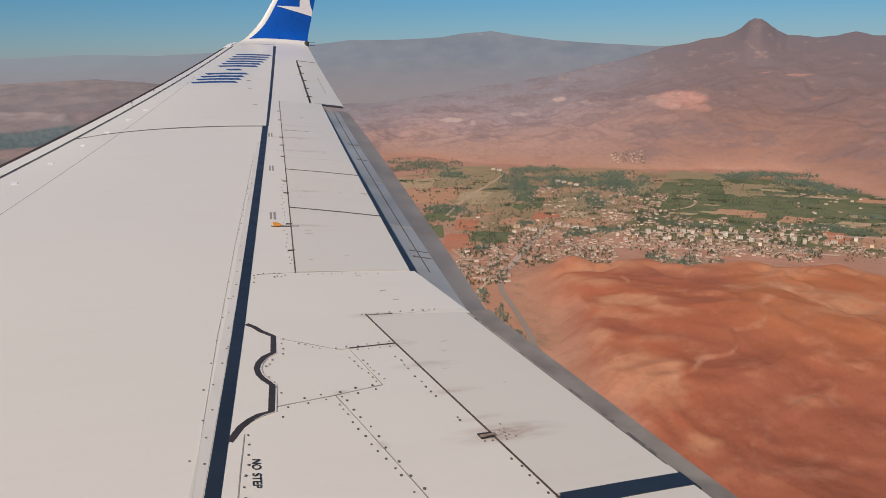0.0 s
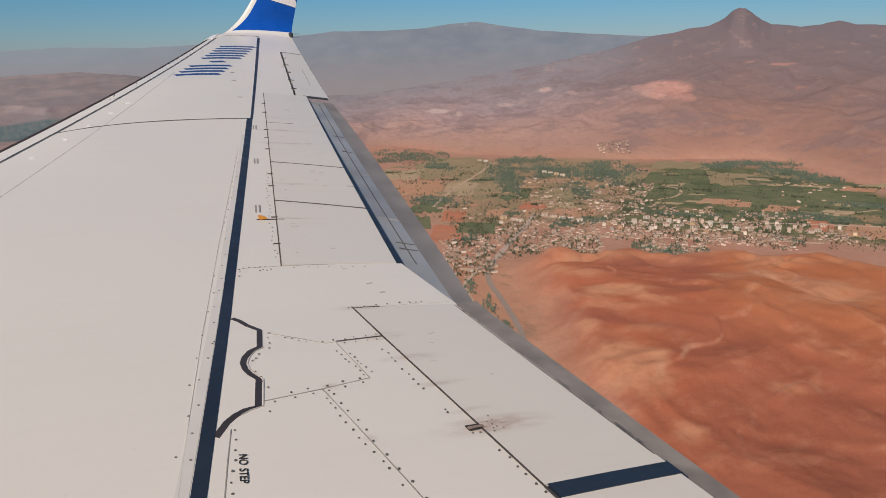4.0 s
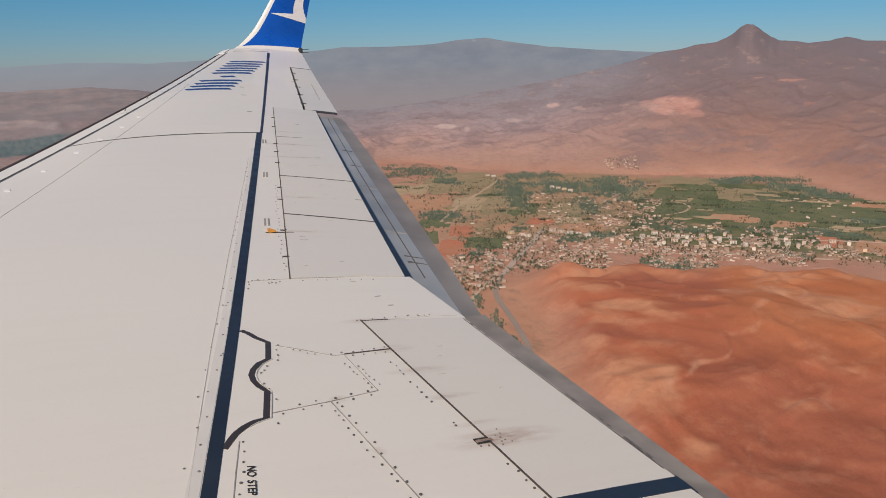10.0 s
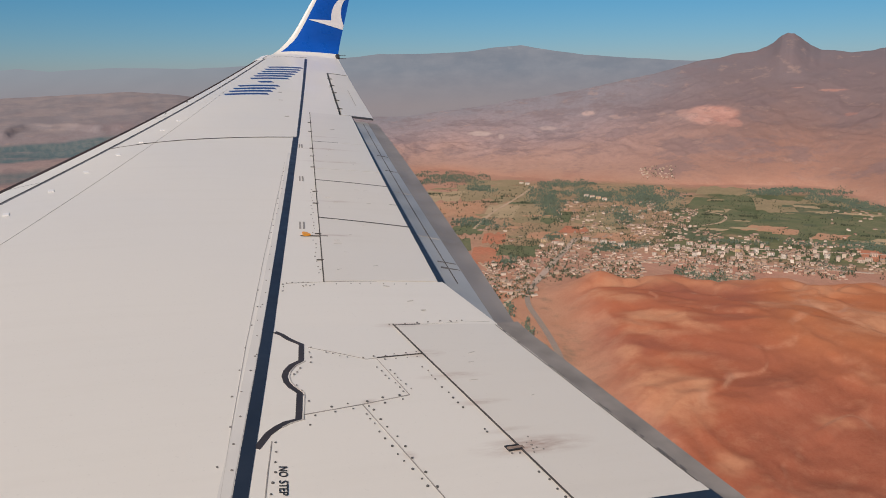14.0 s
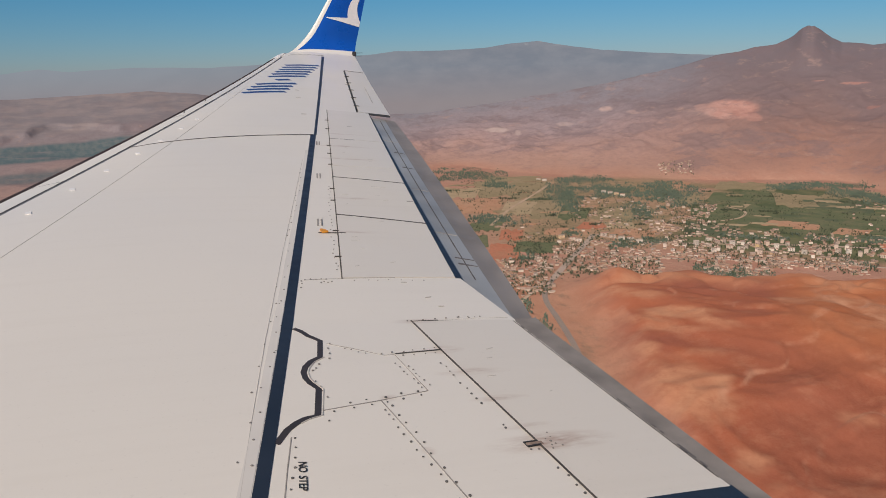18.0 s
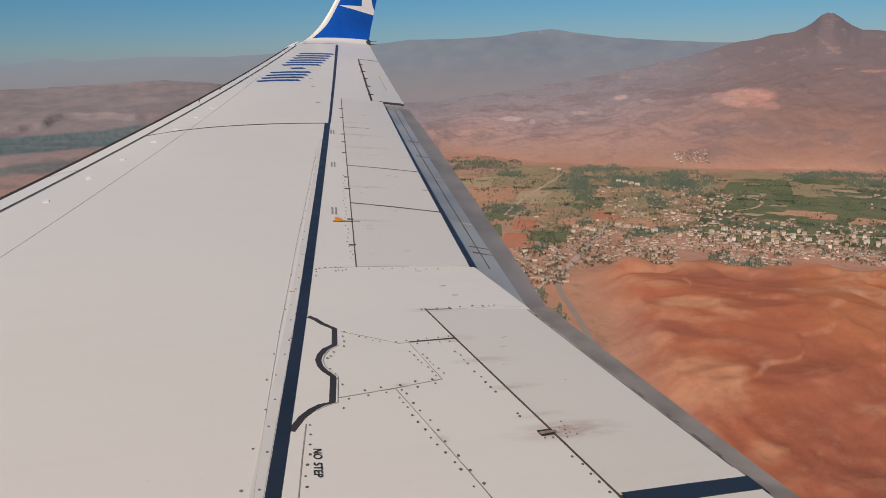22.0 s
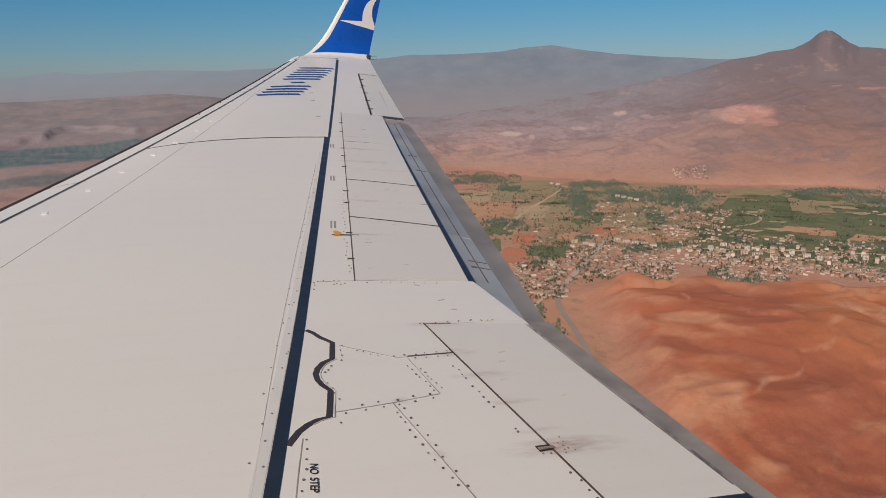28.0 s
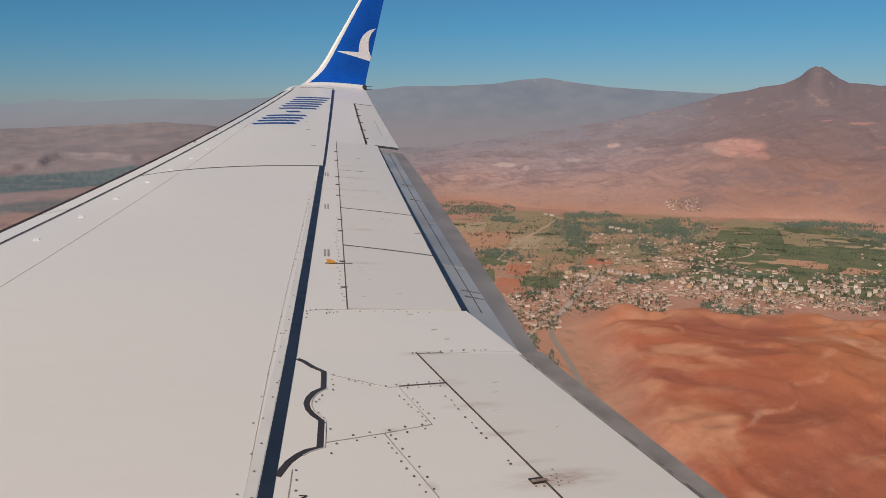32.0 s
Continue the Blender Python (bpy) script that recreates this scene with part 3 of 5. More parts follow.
def wlet_patch(l0, l1, s0, s1, nl, ns):
    bm = bmesh.new()
    loops = []
    for i in range(nl + 1):
        l = l0 + (l1 - l0) * i / nl
        loop = [bm.verts.new(wlet_point(l, s0 + (s1 - s0) * k / ns, 1)) for k in range(ns + 1)]
        loop += [bm.verts.new(wlet_point(l, s1 - (s1 - s0) * k / ns, -0.5, -0.002)) for k in range(ns + 1)]
        loops.append(loop)
    n = 2 * ns + 2
    for p, q in zip(loops, loops[1:]):
        for k in range(n):
            bm.faces.new((p[k], p[(k + 1) % n], q[(k + 1) % n], q[k]))
    bm.faces.new(loops[0][::-1])
    bm.faces.new(loops[-1])
    bmesh.ops.recalc_face_normals(bm, faces=bm.faces[:])
    return bm


winglet = part("winglet", wlet_patch(0.31, 2.55, 0.11, 1.0, 30, 12), BLUE, wing, "upturned blue winglet with a white emblem")
part("winglet_root", wlet_patch(0.0, 0.31, 0.11, 1.0, 6, 12), WHITE, winglet, "white winglet root")
part("winglet_edge", wlet_patch(0.0, 2.55, 0.0, 0.109, 34, 8), WHITE, winglet, "white leading edge")
# emblem: a crescent wing over a long pointed tail
bm = bmesh.new()


def emblem_point(a, l):
    s = (wlet_lead(l) - (trail(TIP) - a)) / (wlet_lead(l) - wlet_trail(l))
    return wlet_point(l, min(max(s, 0.14), 0.995), 1, 0.006)


def sweep(p, q, r, t, n=12):
    """Points of a cubic curve."""
    return [tuple((1 - u) ** 3 * a + 3 * u * (1 - u) ** 2 * b + 3 * u * u * (1 - u) * c + u ** 3 * d for a, b, c, d in zip(p, q, r, t)) for u in [k / n for k in range(n + 1)]]


top, heel, foot_e = (0.44, 1.59), (0.02, 1.09), (0.30, 1.0)
outer, inner = sweep(top, (0.16, 1.56), (0.02, 1.33), heel), sweep(top, (0.23, 1.44), (0.20, 1.2), foot_e)
a_row = [bm.verts.new(emblem_point(a, l)) for a, l in outer]
b_row = [bm.verts.new(emblem_point(a + 0.004, l)) for a, l in inner]
for k in range(12):
    bm.faces.new((a_row[k], a_row[k + 1], b_row[k + 1], b_row[k]))
t_row = [bm.verts.new(emblem_point(-0.45 + 0.47 * k / 8, 1.105 - 0.012 * k / 8)) for k in range(9)]
l_row = [bm.verts.new(emblem_point(-0.45 + 0.72 * k / 8, 1.095 - 0.185 * k / 8)) for k in range(9)]
for k in range(8):
    bm.faces.new((t_row[k], t_row[k + 1], l_row[k + 1], l_row[k]))
bm.faces.new((t_row[-1], b_row[-1], l_row[-1]))
bmesh.ops.recalc_face_normals(bm, faces=bm.faces[:])
part("emblem", bm, EMBLEM, winglet, "white crescent-shaped emblem", smooth=False)
# small dark fitting and static wicks at the tip
bm = bmesh.new()
bmesh.ops.create_cube(bm, size=1.0, matrix=Matrix.Translation((TIP + 0.12, trail(TIP) - 0.03, wlet(0.2)[1] + 0.01)) @ Matrix.Diagonal((0.10, 0.07, 0.10, 1)))
bmesh.ops.bevel(bm, geom=bm.edges[:], offset=0.015, segments=2, affect="EDGES")
part("tail_light", bm, CORE, wing, "small dark fitting at the wing tip")
for dz in (-0.03, 0.03):
    bm = bmesh.new()
    bmesh.ops.create_cone(bm, cap_ends=True, segments=6, radius1=0.006, radius2=0.004, depth=0.16, matrix=Matrix.Translation((TIP + 0.12, trail(TIP) - 0.13, wlet(0.2)[1] + dz)) @ Euler((radians(90), 0, 0)).to_matrix().to_4x4())
    part("static_wick", bm, CORE, wing)

# ---- the fuselage and the cabin wall round the window through which it is all seen ----
HULL = wing_paint("fuselage_white_paint", (0.70, 0.67, 0.62))
LINER = plain("cabin_liner_plastic", (0.62, 0.60, 0.57), 0.5, 0, 0.06, 4.0)
bm = bmesh.new()
HULL_Y = [-11.0 + 0.5 * k for k in range(21)] + [-0.42, 0.16] + [0.7 + 0.5 * k for k in range(24)]
HULL_A = [-10.0] + [12.0] + [18.0 + 8.0 * k for k in range(41)] + [342.0]
ring_rows = [[bm.verts.new((-0.12 + 1.88 * math.cos(radians(a)), y, -0.35 + 1.88 * math.sin(radians(a)))) for a in sorted(set(v % 360 for v in HULL_A))] for y in HULL_Y]
hull_angles = sorted(set(v % 360 for v in HULL_A))
for j in range(len(HULL_Y) - 1):
    for k in range(len(hull_angles)):
        n = (k + 1) % len(hull_angles)
        mid_y, mid_a = (HULL_Y[j] + HULL_Y[j + 1]) / 2, (hull_angles[k] + (hull_angles[n] - hull_angles[k]) % 360 / 2) % 360
        if -0.43 < mid_y < 0.17 and (mid_a < 18 or mid_a > 349):
            continue
        bm.faces.new((ring_rows[j][k], ring_rows[j][n], ring_rows[j + 1][n], ring_rows[j + 1][k]))
for end in (0, -1):
    bm.faces.new(ring_rows[end])
bmesh.ops.recalc_face_normals(bm, faces=bm.faces[:])
tagged(part("wall_fuselage", bm, HULL), "white rounded fuselage skin with a window opening above the wing", "fuselage", kind="structure")
bm = bmesh.new()
outer_loop = [(-1.00, -0.80), (0.75, -0.80), (0.75, 0.60), (-1.00, 0.60)]
inner_loop = [(-0.42, -0.32), (0.16, -0.32), (0.16, 0.22), (-0.42, 0.22)]
faces_at = []
for x in (1.62, 1.66):
    faces_at.append(([bm.verts.new((x - 1.76 + math.sqrt(3.534 - (z + 0.35) ** 2) - 0.12, y, z)) for y, z in outer_loop], [bm.verts.new((x, y, z)) for y, z in inner_loop]))
for k in range(4):
    j = (k + 1) % 4
    (o1, i1), (o2, i2) = faces_at
    bm.faces.new((o1[k], o1[j], i1[j], i1[k]))
    bm.faces.new((o2[j], o2[k], i2[k], i2[j]))
    bm.faces.new((o1[j], o1[k], o2[k], o2[j]))
    bm.faces.new((i1[k], i1[j], i2[j], i2[k]))
bmesh.ops.recalc_face_normals(bm, faces=bm.faces[:])
tagged(part("wall_cabin", bm, LINER, None, "", False), "plain pale cabin wall with a window opening above the wing", "wall", kind="structure")

# ---- the land: turn aft of square outboard in degrees, and range in metres ----
PLAIN = -468.0


def at(az, rng, z=PLAIN):
    a = radians(az)
    return Vector((1.6 + rng * math.cos(a), -rng * math.sin(a), z))


LAT = np.random.RandomState(7).rand(256, 256)


def waves(x, y):
    """Smooth value noise, -1 to 1."""
    xi, yi = np.floor(x).astype(int), np.floor(y).astype(int)
    fx, fy = x - xi, y - yi
    fx, fy = fx * fx * (3 - 2 * fx), fy * fy * (3 - 2 * fy)
    g = lambda i, j: LAT[i % 256, j % 256]
    top = g(xi, yi) * (1 - fx) + g(xi + 1, yi) * fx
    low = g(xi, yi + 1) * (1 - fx) + g(xi + 1, yi + 1) * fx
    return (top * (1 - fy) + low * fy) * 2 - 1


def fbm(x, y, octaves=5, ridged=False):
    out, amp = 0.0, 1.0
    for k in range(octaves):
        n = waves(x * 2 ** k + 17.3 * k, y * 2 ** k + 9.1 * k)
        out = out + amp * ((1 - 2 * np.abs(n)) if ridged else n)
        amp *= 0.5
    return out / 1.9


def ease(v, lo, hi):
    u = np.clip((v - lo) / (hi - lo), 0, 1)
    return u * u * (3 - 2 * u)


FOOT_AZ = (-30, -5, 10, 20, 27, 32, 38, 46, 53, 57, 60, 75)
FOOT_R = (2500, 2700, 2900, 3450, 3600, 3330, 3310, 3240, 3300, 3050, 2820, 2750)
# crest of the near mountain without its cone, and the cone standing on it
NEAR_AZ = (-30, -4, 1, 5, 8, 12, 16, 20.5, 24, 30, 34, 38, 42, 45, 46.2, 47.5, 49, 52.3, 53.2, 54.2, 55.4, 56.4, 57.4, 60, 75)
NEAR_EL = (-1.9, -1.95, -1.85, -1.7, -1.9, -2.5, -3.2, -3.7, -3.6, -2.9, -2.3, -1.6, -0.75, 0.08, 0.26, 0.54, 0.70, 0.70, 0.64, 0.48, 0.62, 0.85, 0.62, 0.5, 0.5)
CONE_AZ = (48.5, 49.1, 49.5, 50.0, 50.2, 50.35, 50.5, 50.75, 51.0, 51.35, 51.8, 52.4)
CONE_EL = (0.0, 0.22, 0.50, 0.97, 1.06, 1.13, 1.05, 1.07, 0.92, 0.64, 0.30, 0.0)
# foot of the red hill, along the road in the gully
EDGE_R, EDGE_AZ = (600, 780, 900, 1000, 1129, 1203, 1284, 1481, 1562, 1653, 1900), (47, 43.5, 41.0, 38.6, 37.0, 36.7, 36.0, 34.2, 34.0, 34.6, 37)


def fold(az):
    """Round behind the aircraft the land eases back to that ahead."""
    return np.where(az > 80, 160 - az, az)


def land_z(az, rng):
    """Height of the ground, with the near hill and its rim, the climb into the uplands and the scarps."""
    a = np.radians(az)
    x, y = rng * np.cos(a), -rng * np.sin(a)
    az = fold(az)
    foot = np.interp(az, FOOT_AZ, FOOT_R) + 90 * fbm(x / 500, y / 500, 4)
    u = np.clip((rng - foot) / (4700.0 - foot), 0, 1.05)
    crest = np.interp(az, NEAR_AZ, NEAR_EL) + 0.03 * fbm(az * 1.7, az * 0 + 3.0, 4)
    cone = np.interp(az + 0.05 * fbm(x / 40, y / 40, 3), CONE_AZ, CONE_EL) * ease(u, 0.70, 1.0)
    el0 = np.degrees(np.arctan2(PLAIN, foot))
    el = el0 + (crest - el0) * u ** 0.92 + cone
    z = np.where(u > 0, rng * np.tan(np.radians(np.clip(el, -40, 10))), PLAIN)
    wx, wy = x + 90 * fbm(x / 260, y / 260, 3), y + 90 * fbm(x / 260 + 20, y / 260, 3)
    rough = fbm(wx / 480, wy / 480, 5, True)
    spur = fbm(wx / 170 + 7, wy / 170, 4, True)
    z = z + np.where(u > 0, (rough * 30 + spur * 12 + fbm(x / 48 + 5, y / 48, 3, True) * 2.6) * ease(u, 0.03, 0.35) * (1 - 0.75 * ease(u, 0.45, 1.0)) * (0.45 + 0.55 * ease(az, 10, 24)), 0)
    # flat-topped table land ahead, with a short cliff
    z = z + 26 * ease(u + 0.10 * fbm(x / 260 + 4, y / 260, 4), 0.66, 0.685) * (1 - ease(az, 11, 17)) * (1 - 0.7 * ease(u, 0.8, 1.0))
    # wide drop behind the crest
    z = z - ease(rng, 4720, 4960) * 260
    # the bare red hill in front of the town
    lip = 1630 + 35 * fbm(x / 210 + 3.1, y / 210, 3) + 22 * np.sin(az * 0.9) + np.interp(az, (34, 37, 44, 50, 53, 57, 62), (20, -15, -10, 15, 40, 60, 60))
    edge = np.interp(rng, EDGE_R, EDGE_AZ)
    b = ease(az - edge + 0.7 * fbm(x / 120, y / 120, 3), 0.0, 5.0) * (1 - ease(rng, lip - 30, lip + 120))
    wx, wy = x + 60 * fbm(x / 180, y / 180, 3), y + 60 * fbm(x / 180 + 20, y / 180, 3)
    swell = fbm(wx / 430, wy / 430, 2)
    spurs = fbm(wx / 260 + 5, wy / 260, 3, True)
    rills = fbm(wx / 75 + 3, wy / 75, 3, True)
    deep = ease(lip - rng, 30, 330)
    h = 36 + (8 + 34 * deep) * swell + (3 + 15 * deep) * spurs + (0.9 + 2.8 * deep) * rills + 0.8 * fbm(x / 22, y / 22, 3) - 20 * ease(1400 - rng, 100, 900)
    # rounded domes along the lip
    dome = np.abs(waves(wx / 95, wy / 95)) + 0.45 * np.abs(waves(wx / 41 + 8, wy / 41))
    h = h + (1 + 17 * ease(rng, lip - 200, lip - 30)) * (dome - 0.4)
    # low scalloped scarps across the slopes
    scarp = 0.0
    for f0, cut, tall in ((300, 0.10, 3.0), (170, 0.30, 3.0), (210, -0.25, 3.0)):
        f = fbm(wx / f0 + cut * 70, wy / f0, 3)
        here = ease(fbm(x / 210 - cut * 50, y / 210, 2), 0.0, 0.3)
        h = h + tall * (ease(f, cut, cut + 0.045) - ease(f, cut, cut + 0.7)) * here
        scarp = np.maximum(scarp, here * b * ease(f, cut - 0.015, cut + 0.01) * (1 - ease(f, cut + 0.02, cut + 0.075)))
    z = z + b * h
    # low swell of the red plain aft of the leading edge
    z = z + (1 - b) * ease(1500 - rng, 0, 900) * (1 - ease(az, 20, 28)) * 10 * fbm(x / 300, y / 300, 4)
    rim = b * ease(rng, lip - 130, lip - 10)
    return z, b, rim, u, scarp


DENSE_AZ = np.concatenate([np.linspace(-170, -14, 40), np.linspace(-13, 20, 150), np.linspace(20.08, 66, 560), np.linspace(68, 189, 30)])
els = np.concatenate([np.linspace(80, 40, 16)[:-1], np.linspace(40, 12.6, 250)[:-1], np.linspace(12.6, 8.2, 70)[:-1]])
rngs = np.concatenate([450 / np.tan(np.radians(els)), np.linspace(3122, 4960, 190)])
AZ, RG = np.meshgrid(DENSE_AZ, rngs, indexing="ij")
Z, BL, RIM, UU, SCARP = land_z(AZ, RG)
XX, YY = 1.6 + RG * np.cos(np.radians(AZ)), -RG * np.sin(np.radians(AZ))
nc, nr = AZ.shape
verts = np.stack([XX, YY, Z], -1).reshape(-1, 3)
idx = np.arange(nc * nr).reshape(nc, nr)
nxt = np.roll(idx, -1, axis=0)
quads = np.stack([idx[:, :-1], nxt[:, :-1], nxt[:, 1:], idx[:, 1:]], -1).reshape(-1, 4)
verts = np.concatenate([verts, [[1.6, 0, PLAIN]]])
hub = [(int(nxt[i, 0]), int(idx[i, 0]), nc * nr) for i in range(nc)]
gm = bpy.data.meshes.new("ground")
gm.vertices.add(len(verts))
gm.vertices.foreach_set("co", verts.ravel())
tot = len(quads) * 4 + len(hub) * 3
gm.loops.add(tot)
gm.loops.foreach_set("vertex_index", np.concatenate([quads.ravel(), np.array(hub).ravel()]).astype(np.int32))
gm.polygons.add(len(quads) + len(hub))
gm.polygons.foreach_set("loop_start", np.concatenate([np.arange(len(quads)) * 4, len(quads) * 4 + np.arange(len(hub)) * 3]).astype(np.int32))
gm.update(calc_edges=True)
gm.validate()
gm.shade_smooth()
ROUND = fold(AZ)
# cover: irrigated valley, lush to the aft, drier ahead
WOB = 0.05 * fbm(XX / 500, YY / 500, 4)
FOOT = np.interp(ROUND, FOOT_AZ, FOOT_R)
GREEN = ease(ROUND + 3 * fbm(XX / 300, YY / 300, 3), 25, 33) * ease(RG + 1400 * WOB, 1930, 2080) * (1 - ease(RG + 1800 * WOB, FOOT - 230, FOOT - 60))
LUSH = ease(ROUND + 90 * WOB, 42, 46) * GREEN
GULLY = ease(ROUND + 60 * WOB, 22, 26) * (1 - BL) * (1 - ease(RG, 1500, 1900))
MEADOW = (1 - ease(ROUND + 40 * WOB, 3.0, 6.5)) * np.maximum(ease(UU + WOB, 0.44, 0.47) * (1 - ease(UU + 0.8 * WOB, 0.60, 0.63)), 0.7 * ease(UU + 1.4 * WOB, 0.26, 0.30) * (1 - ease(UU + 1.4 * WOB, 0.35, 0.39)) * (1 - ease(ROUND + 60 * WOB, -1.5, 0.5)))
MESA = (1 - ease(ROUND, 12, 18)) * ease(UU + WOB, 0.66, 0.72)
# pale bare scars on the slopes, as turn, tilt, width and height in degrees
TILT = np.degrees(np.arctan2(Z, RG)) + 0.12 * fbm(XX / 60, YY / 60, 4)
TURN = ROUND + 0.35 * fbm(XX / 90 + 40, YY / 90, 4)
SCARS = np.zeros_like(AZ)
for a0, e0, wa, we, much in ((46.0, -3.4, 1.9, 0.72, 1.0), (47.4, -3.9, 0.7, 0.3, 0.7), (44.2, -3.3, 0.6, 0.3, 0.6), (37.5, -3.3, 0.45, 0.18, 0.9), (29.6, -4.8, 1.0, 0.16, 0.9), (31.2, -5.0, 0.3, 0.25, 0.6), (53.4, -1.7, 1.0, 0.06, 0.7), (51.4, -1.5, 0.5, 0.05, 0.6), (34.6, -4.4, 0.7, 0.15, 0.5), (39.4, -3.6, 0.6, 0.12, 0.5), (54.5, -3.2, 0.5, 0.1, 0.5)):
    d = ((TURN - a0) / wa) ** 2 + ((TILT - e0) / we) ** 2
    SCARS = np.maximum(SCARS, much * (1 - ease(d, 0.45, 1.2)))
# worn tan patches and ledges of the red hill, with ragged outlines
TILT = np.degrees(np.arctan2(Z, RG))
RAG = fbm((XX + YY) / 150 + 11, (XX - YY) / 60, 6)
TAN = np.zeros_like(AZ)
for a0, e0, wa, we, much in ((44.3, -22.9, 3.4, 2.4, 1.0), (45.9, -24.4, 1.9, 1.8, 0.9), (48.7, -27.4, 3.0, 1.9, 0.85), (51.0, -28.6, 2.0, 1.4, 0.7), (43.7, -17.7, 2.8, 0.45, 0.9), (45.7, -18.1, 1.8, 0.42, 0.8), (50.8, -16.2, 1.7, 0.28, 0.7),
                             (35.9, -19.4, 2.6, 2.6, 0.6), (38.4, -22.0, 2.4, 2.0, 0.7), (40.9, -20.4, 2.0, 1.0, 0.6), (41.6, -18.7, 2.9, 0.7, 0.5), (38.1, -16.2, 4.6, 0.7, 0.8), (53.3, -15.6, 3.0, 0.7, 0.7), (57.0, -16.6, 3.4, 1.1, 0.7), (58.0, -20.0, 2.6, 1.2, 0.6), (55.5, -23.5, 2.2, 0.7, 0.5)):
    d = ((ROUND - a0) / wa) ** 2 + ((TILT - e0) / we) ** 2
    TAN = np.maximum(TAN, much * np.exp(-d * 0.9))
TAN = 0.72 * ease(TAN + 0.60 * RAG, 0.30, 0.76)
DEEP_RED = BL * ease(ROUND + 60 * WOB, 44, 52) * ease(-np.degrees(np.arctan2(Z, RG)) + 40 * WOB, 16.0, 21.0)
ORANGE = BL * ease(ROUND + 70 * WOB, 49, 53) * (1 - ease(-np.degrees(np.arctan2(Z, RG)) + 40 * WOB, 18.0, 22.0))
for name, arr in (("aft", ease(ROUND + 60 * WOB, 34, 50)), ("fore", 1 - ease(ROUND, 8, 18)), ("scarp", SCARP), ("climb", UU), ("bluff", BL), ("green", GREEN), ("lush", LUSH), ("gully", GULLY), ("rim", RIM), ("meadow", MEADOW), ("mesa", MESA), ("scar", SCARS), ("tan", TAN * BL), ("deep_red", DEEP_RED), ("orange", ORANGE)):
    at_layer = gm.attributes.new(name, "FLOAT", "POINT")
    at_layer.data.foreach_set("value", np.append(arr.ravel(), 0.0).astype(np.float32))


def earth():
    s = Shade("dry_red_earth", 0.95, 0, 0.15)
    p = s.world_pos()
    big = s.noise(p, 0.0016, 6, 0.6, 0.38, 0.64)
    mid = s.noise(p, 0.009, 6, 0.62, 0.38, 0.66)
    fine = s.noise(p, 0.06, 5, 0.65, 0.35, 0.68)
    grit = s.noise(p, 0.25, 4, 0.7, 0.36, 0.66)
    soil = s.mix(mid, (0.415, 0.200, 0.138), (0.468, 0.252, 0.178))
    soil = s.mix(s.calc("MULTIPLY", big, 0.6), soil, (0.425, 0.255, 0.180))
    soil = s.mix(s.calc("MULTIPLY", fine, 0.28), soil, (0.30, 0.155, 0.10))
    soil = s.mix(s.calc("MULTIPLY", s.noise(s.scaled(p, (1, 2.5, 1)), 0.011, 8, 0.72, 0.56, 0.70), 0.4), soil, (0.53, 0.35, 0.25))
    # hill: red clay, pale rims, worn tan patches, deeper red low to the aft
    clay = s.mix(big, (0.354, 0.099, 0.046), (0.426, 0.133, 0.065))
    clay = s.mix(s.calc("MULTIPLY", s.noise(p, 0.0050, 6, 0.6, 0.47, 0.62), 0.7), clay, (0.291, 0.091, 0.056))
    clay = s.mix(s.calc("MULTIPLY", s.attr("orange"), 0.75), clay, s.mix(mid, (0.413, 0.132, 0.049), (0.482, 0.174, 0.072)))
    clay = s.mix(s.calc("MULTIPLY", s.attr("deep_red"), 0.85), clay, s.mix(mid, (0.257, 0.075, 0.040), (0.327, 0.101, 0.056)))
    # steep faces painted paler, as if catching the sun
    n = s.t.nodes.new("ShaderNodeSeparateXYZ")
    s.put(n.inputs[0], s.t.nodes.new("ShaderNodeNewGeometry").outputs["Normal"])
    steep = s.calc("MULTIPLY", s.span(n.outputs[2], 0.975, 0.90), s.noise(p, 0.012, 7, 0.66, 0.46, 0.60))
    clay = s.mix(s.calc("MULTIPLY", steep, 0.45), clay, (0.557, 0.284, 0.171))
    # thin washed streaks
    streak = s.noise(s.scaled(p, (1.2, 0.8, 1)), 0.014, 8, 0.72, 0.53, 0.66)
    clay = s.mix(s.calc("MULTIPLY", streak, 0.24), clay, (0.568, 0.278, 0.159))
    clay = s.mix(s.calc("MULTIPLY", s.noise(s.scaled(p, (1.2, 0.9, 1)), 0.018, 8, 0.74, 0.54, 0.68), 0.20), clay, (0.278, 0.096, 0.060))
    worn = s.mix(s.noise(p, 0.016, 8, 0.68, 0.38, 0.64), (0.455, 0.197, 0.106), (0.584, 0.294, 0.161))
    clay = s.mix(s.calc("MULTIPLY", s.attr("tan"), s.noise(p, 0.012, 8, 0.70, 0.32, 0.50)), clay, worn)
    # sunlit scarp edges painted in as pale ledge lines
    ledge = s.calc("MULTIPLY", s.attr("scarp"), s.noise(p, 0.014, 6, 0.65, 0.44, 0.62))
    clay = s.mix(s.calc("MULTIPLY", ledge, 0.45), clay, (0.600, 0.323, 0.201))
    rim = s.calc("MULTIPLY", s.attr("rim"), s.noise(p, 0.007, 5, 0.6, 0.34, 0.6))
    clay = s.mix(s.calc("MULTIPLY", rim, 0.70), clay, (0.568, 0.273, 0.146))
    clay = s.mix(s.calc("MULTIPLY", fine, 0.12), clay, (0.321, 0.117, 0.070))
    clay = s.mix(s.calc("MULTIPLY", grit, 0.07), clay, (0.600, 0.323, 0.201))
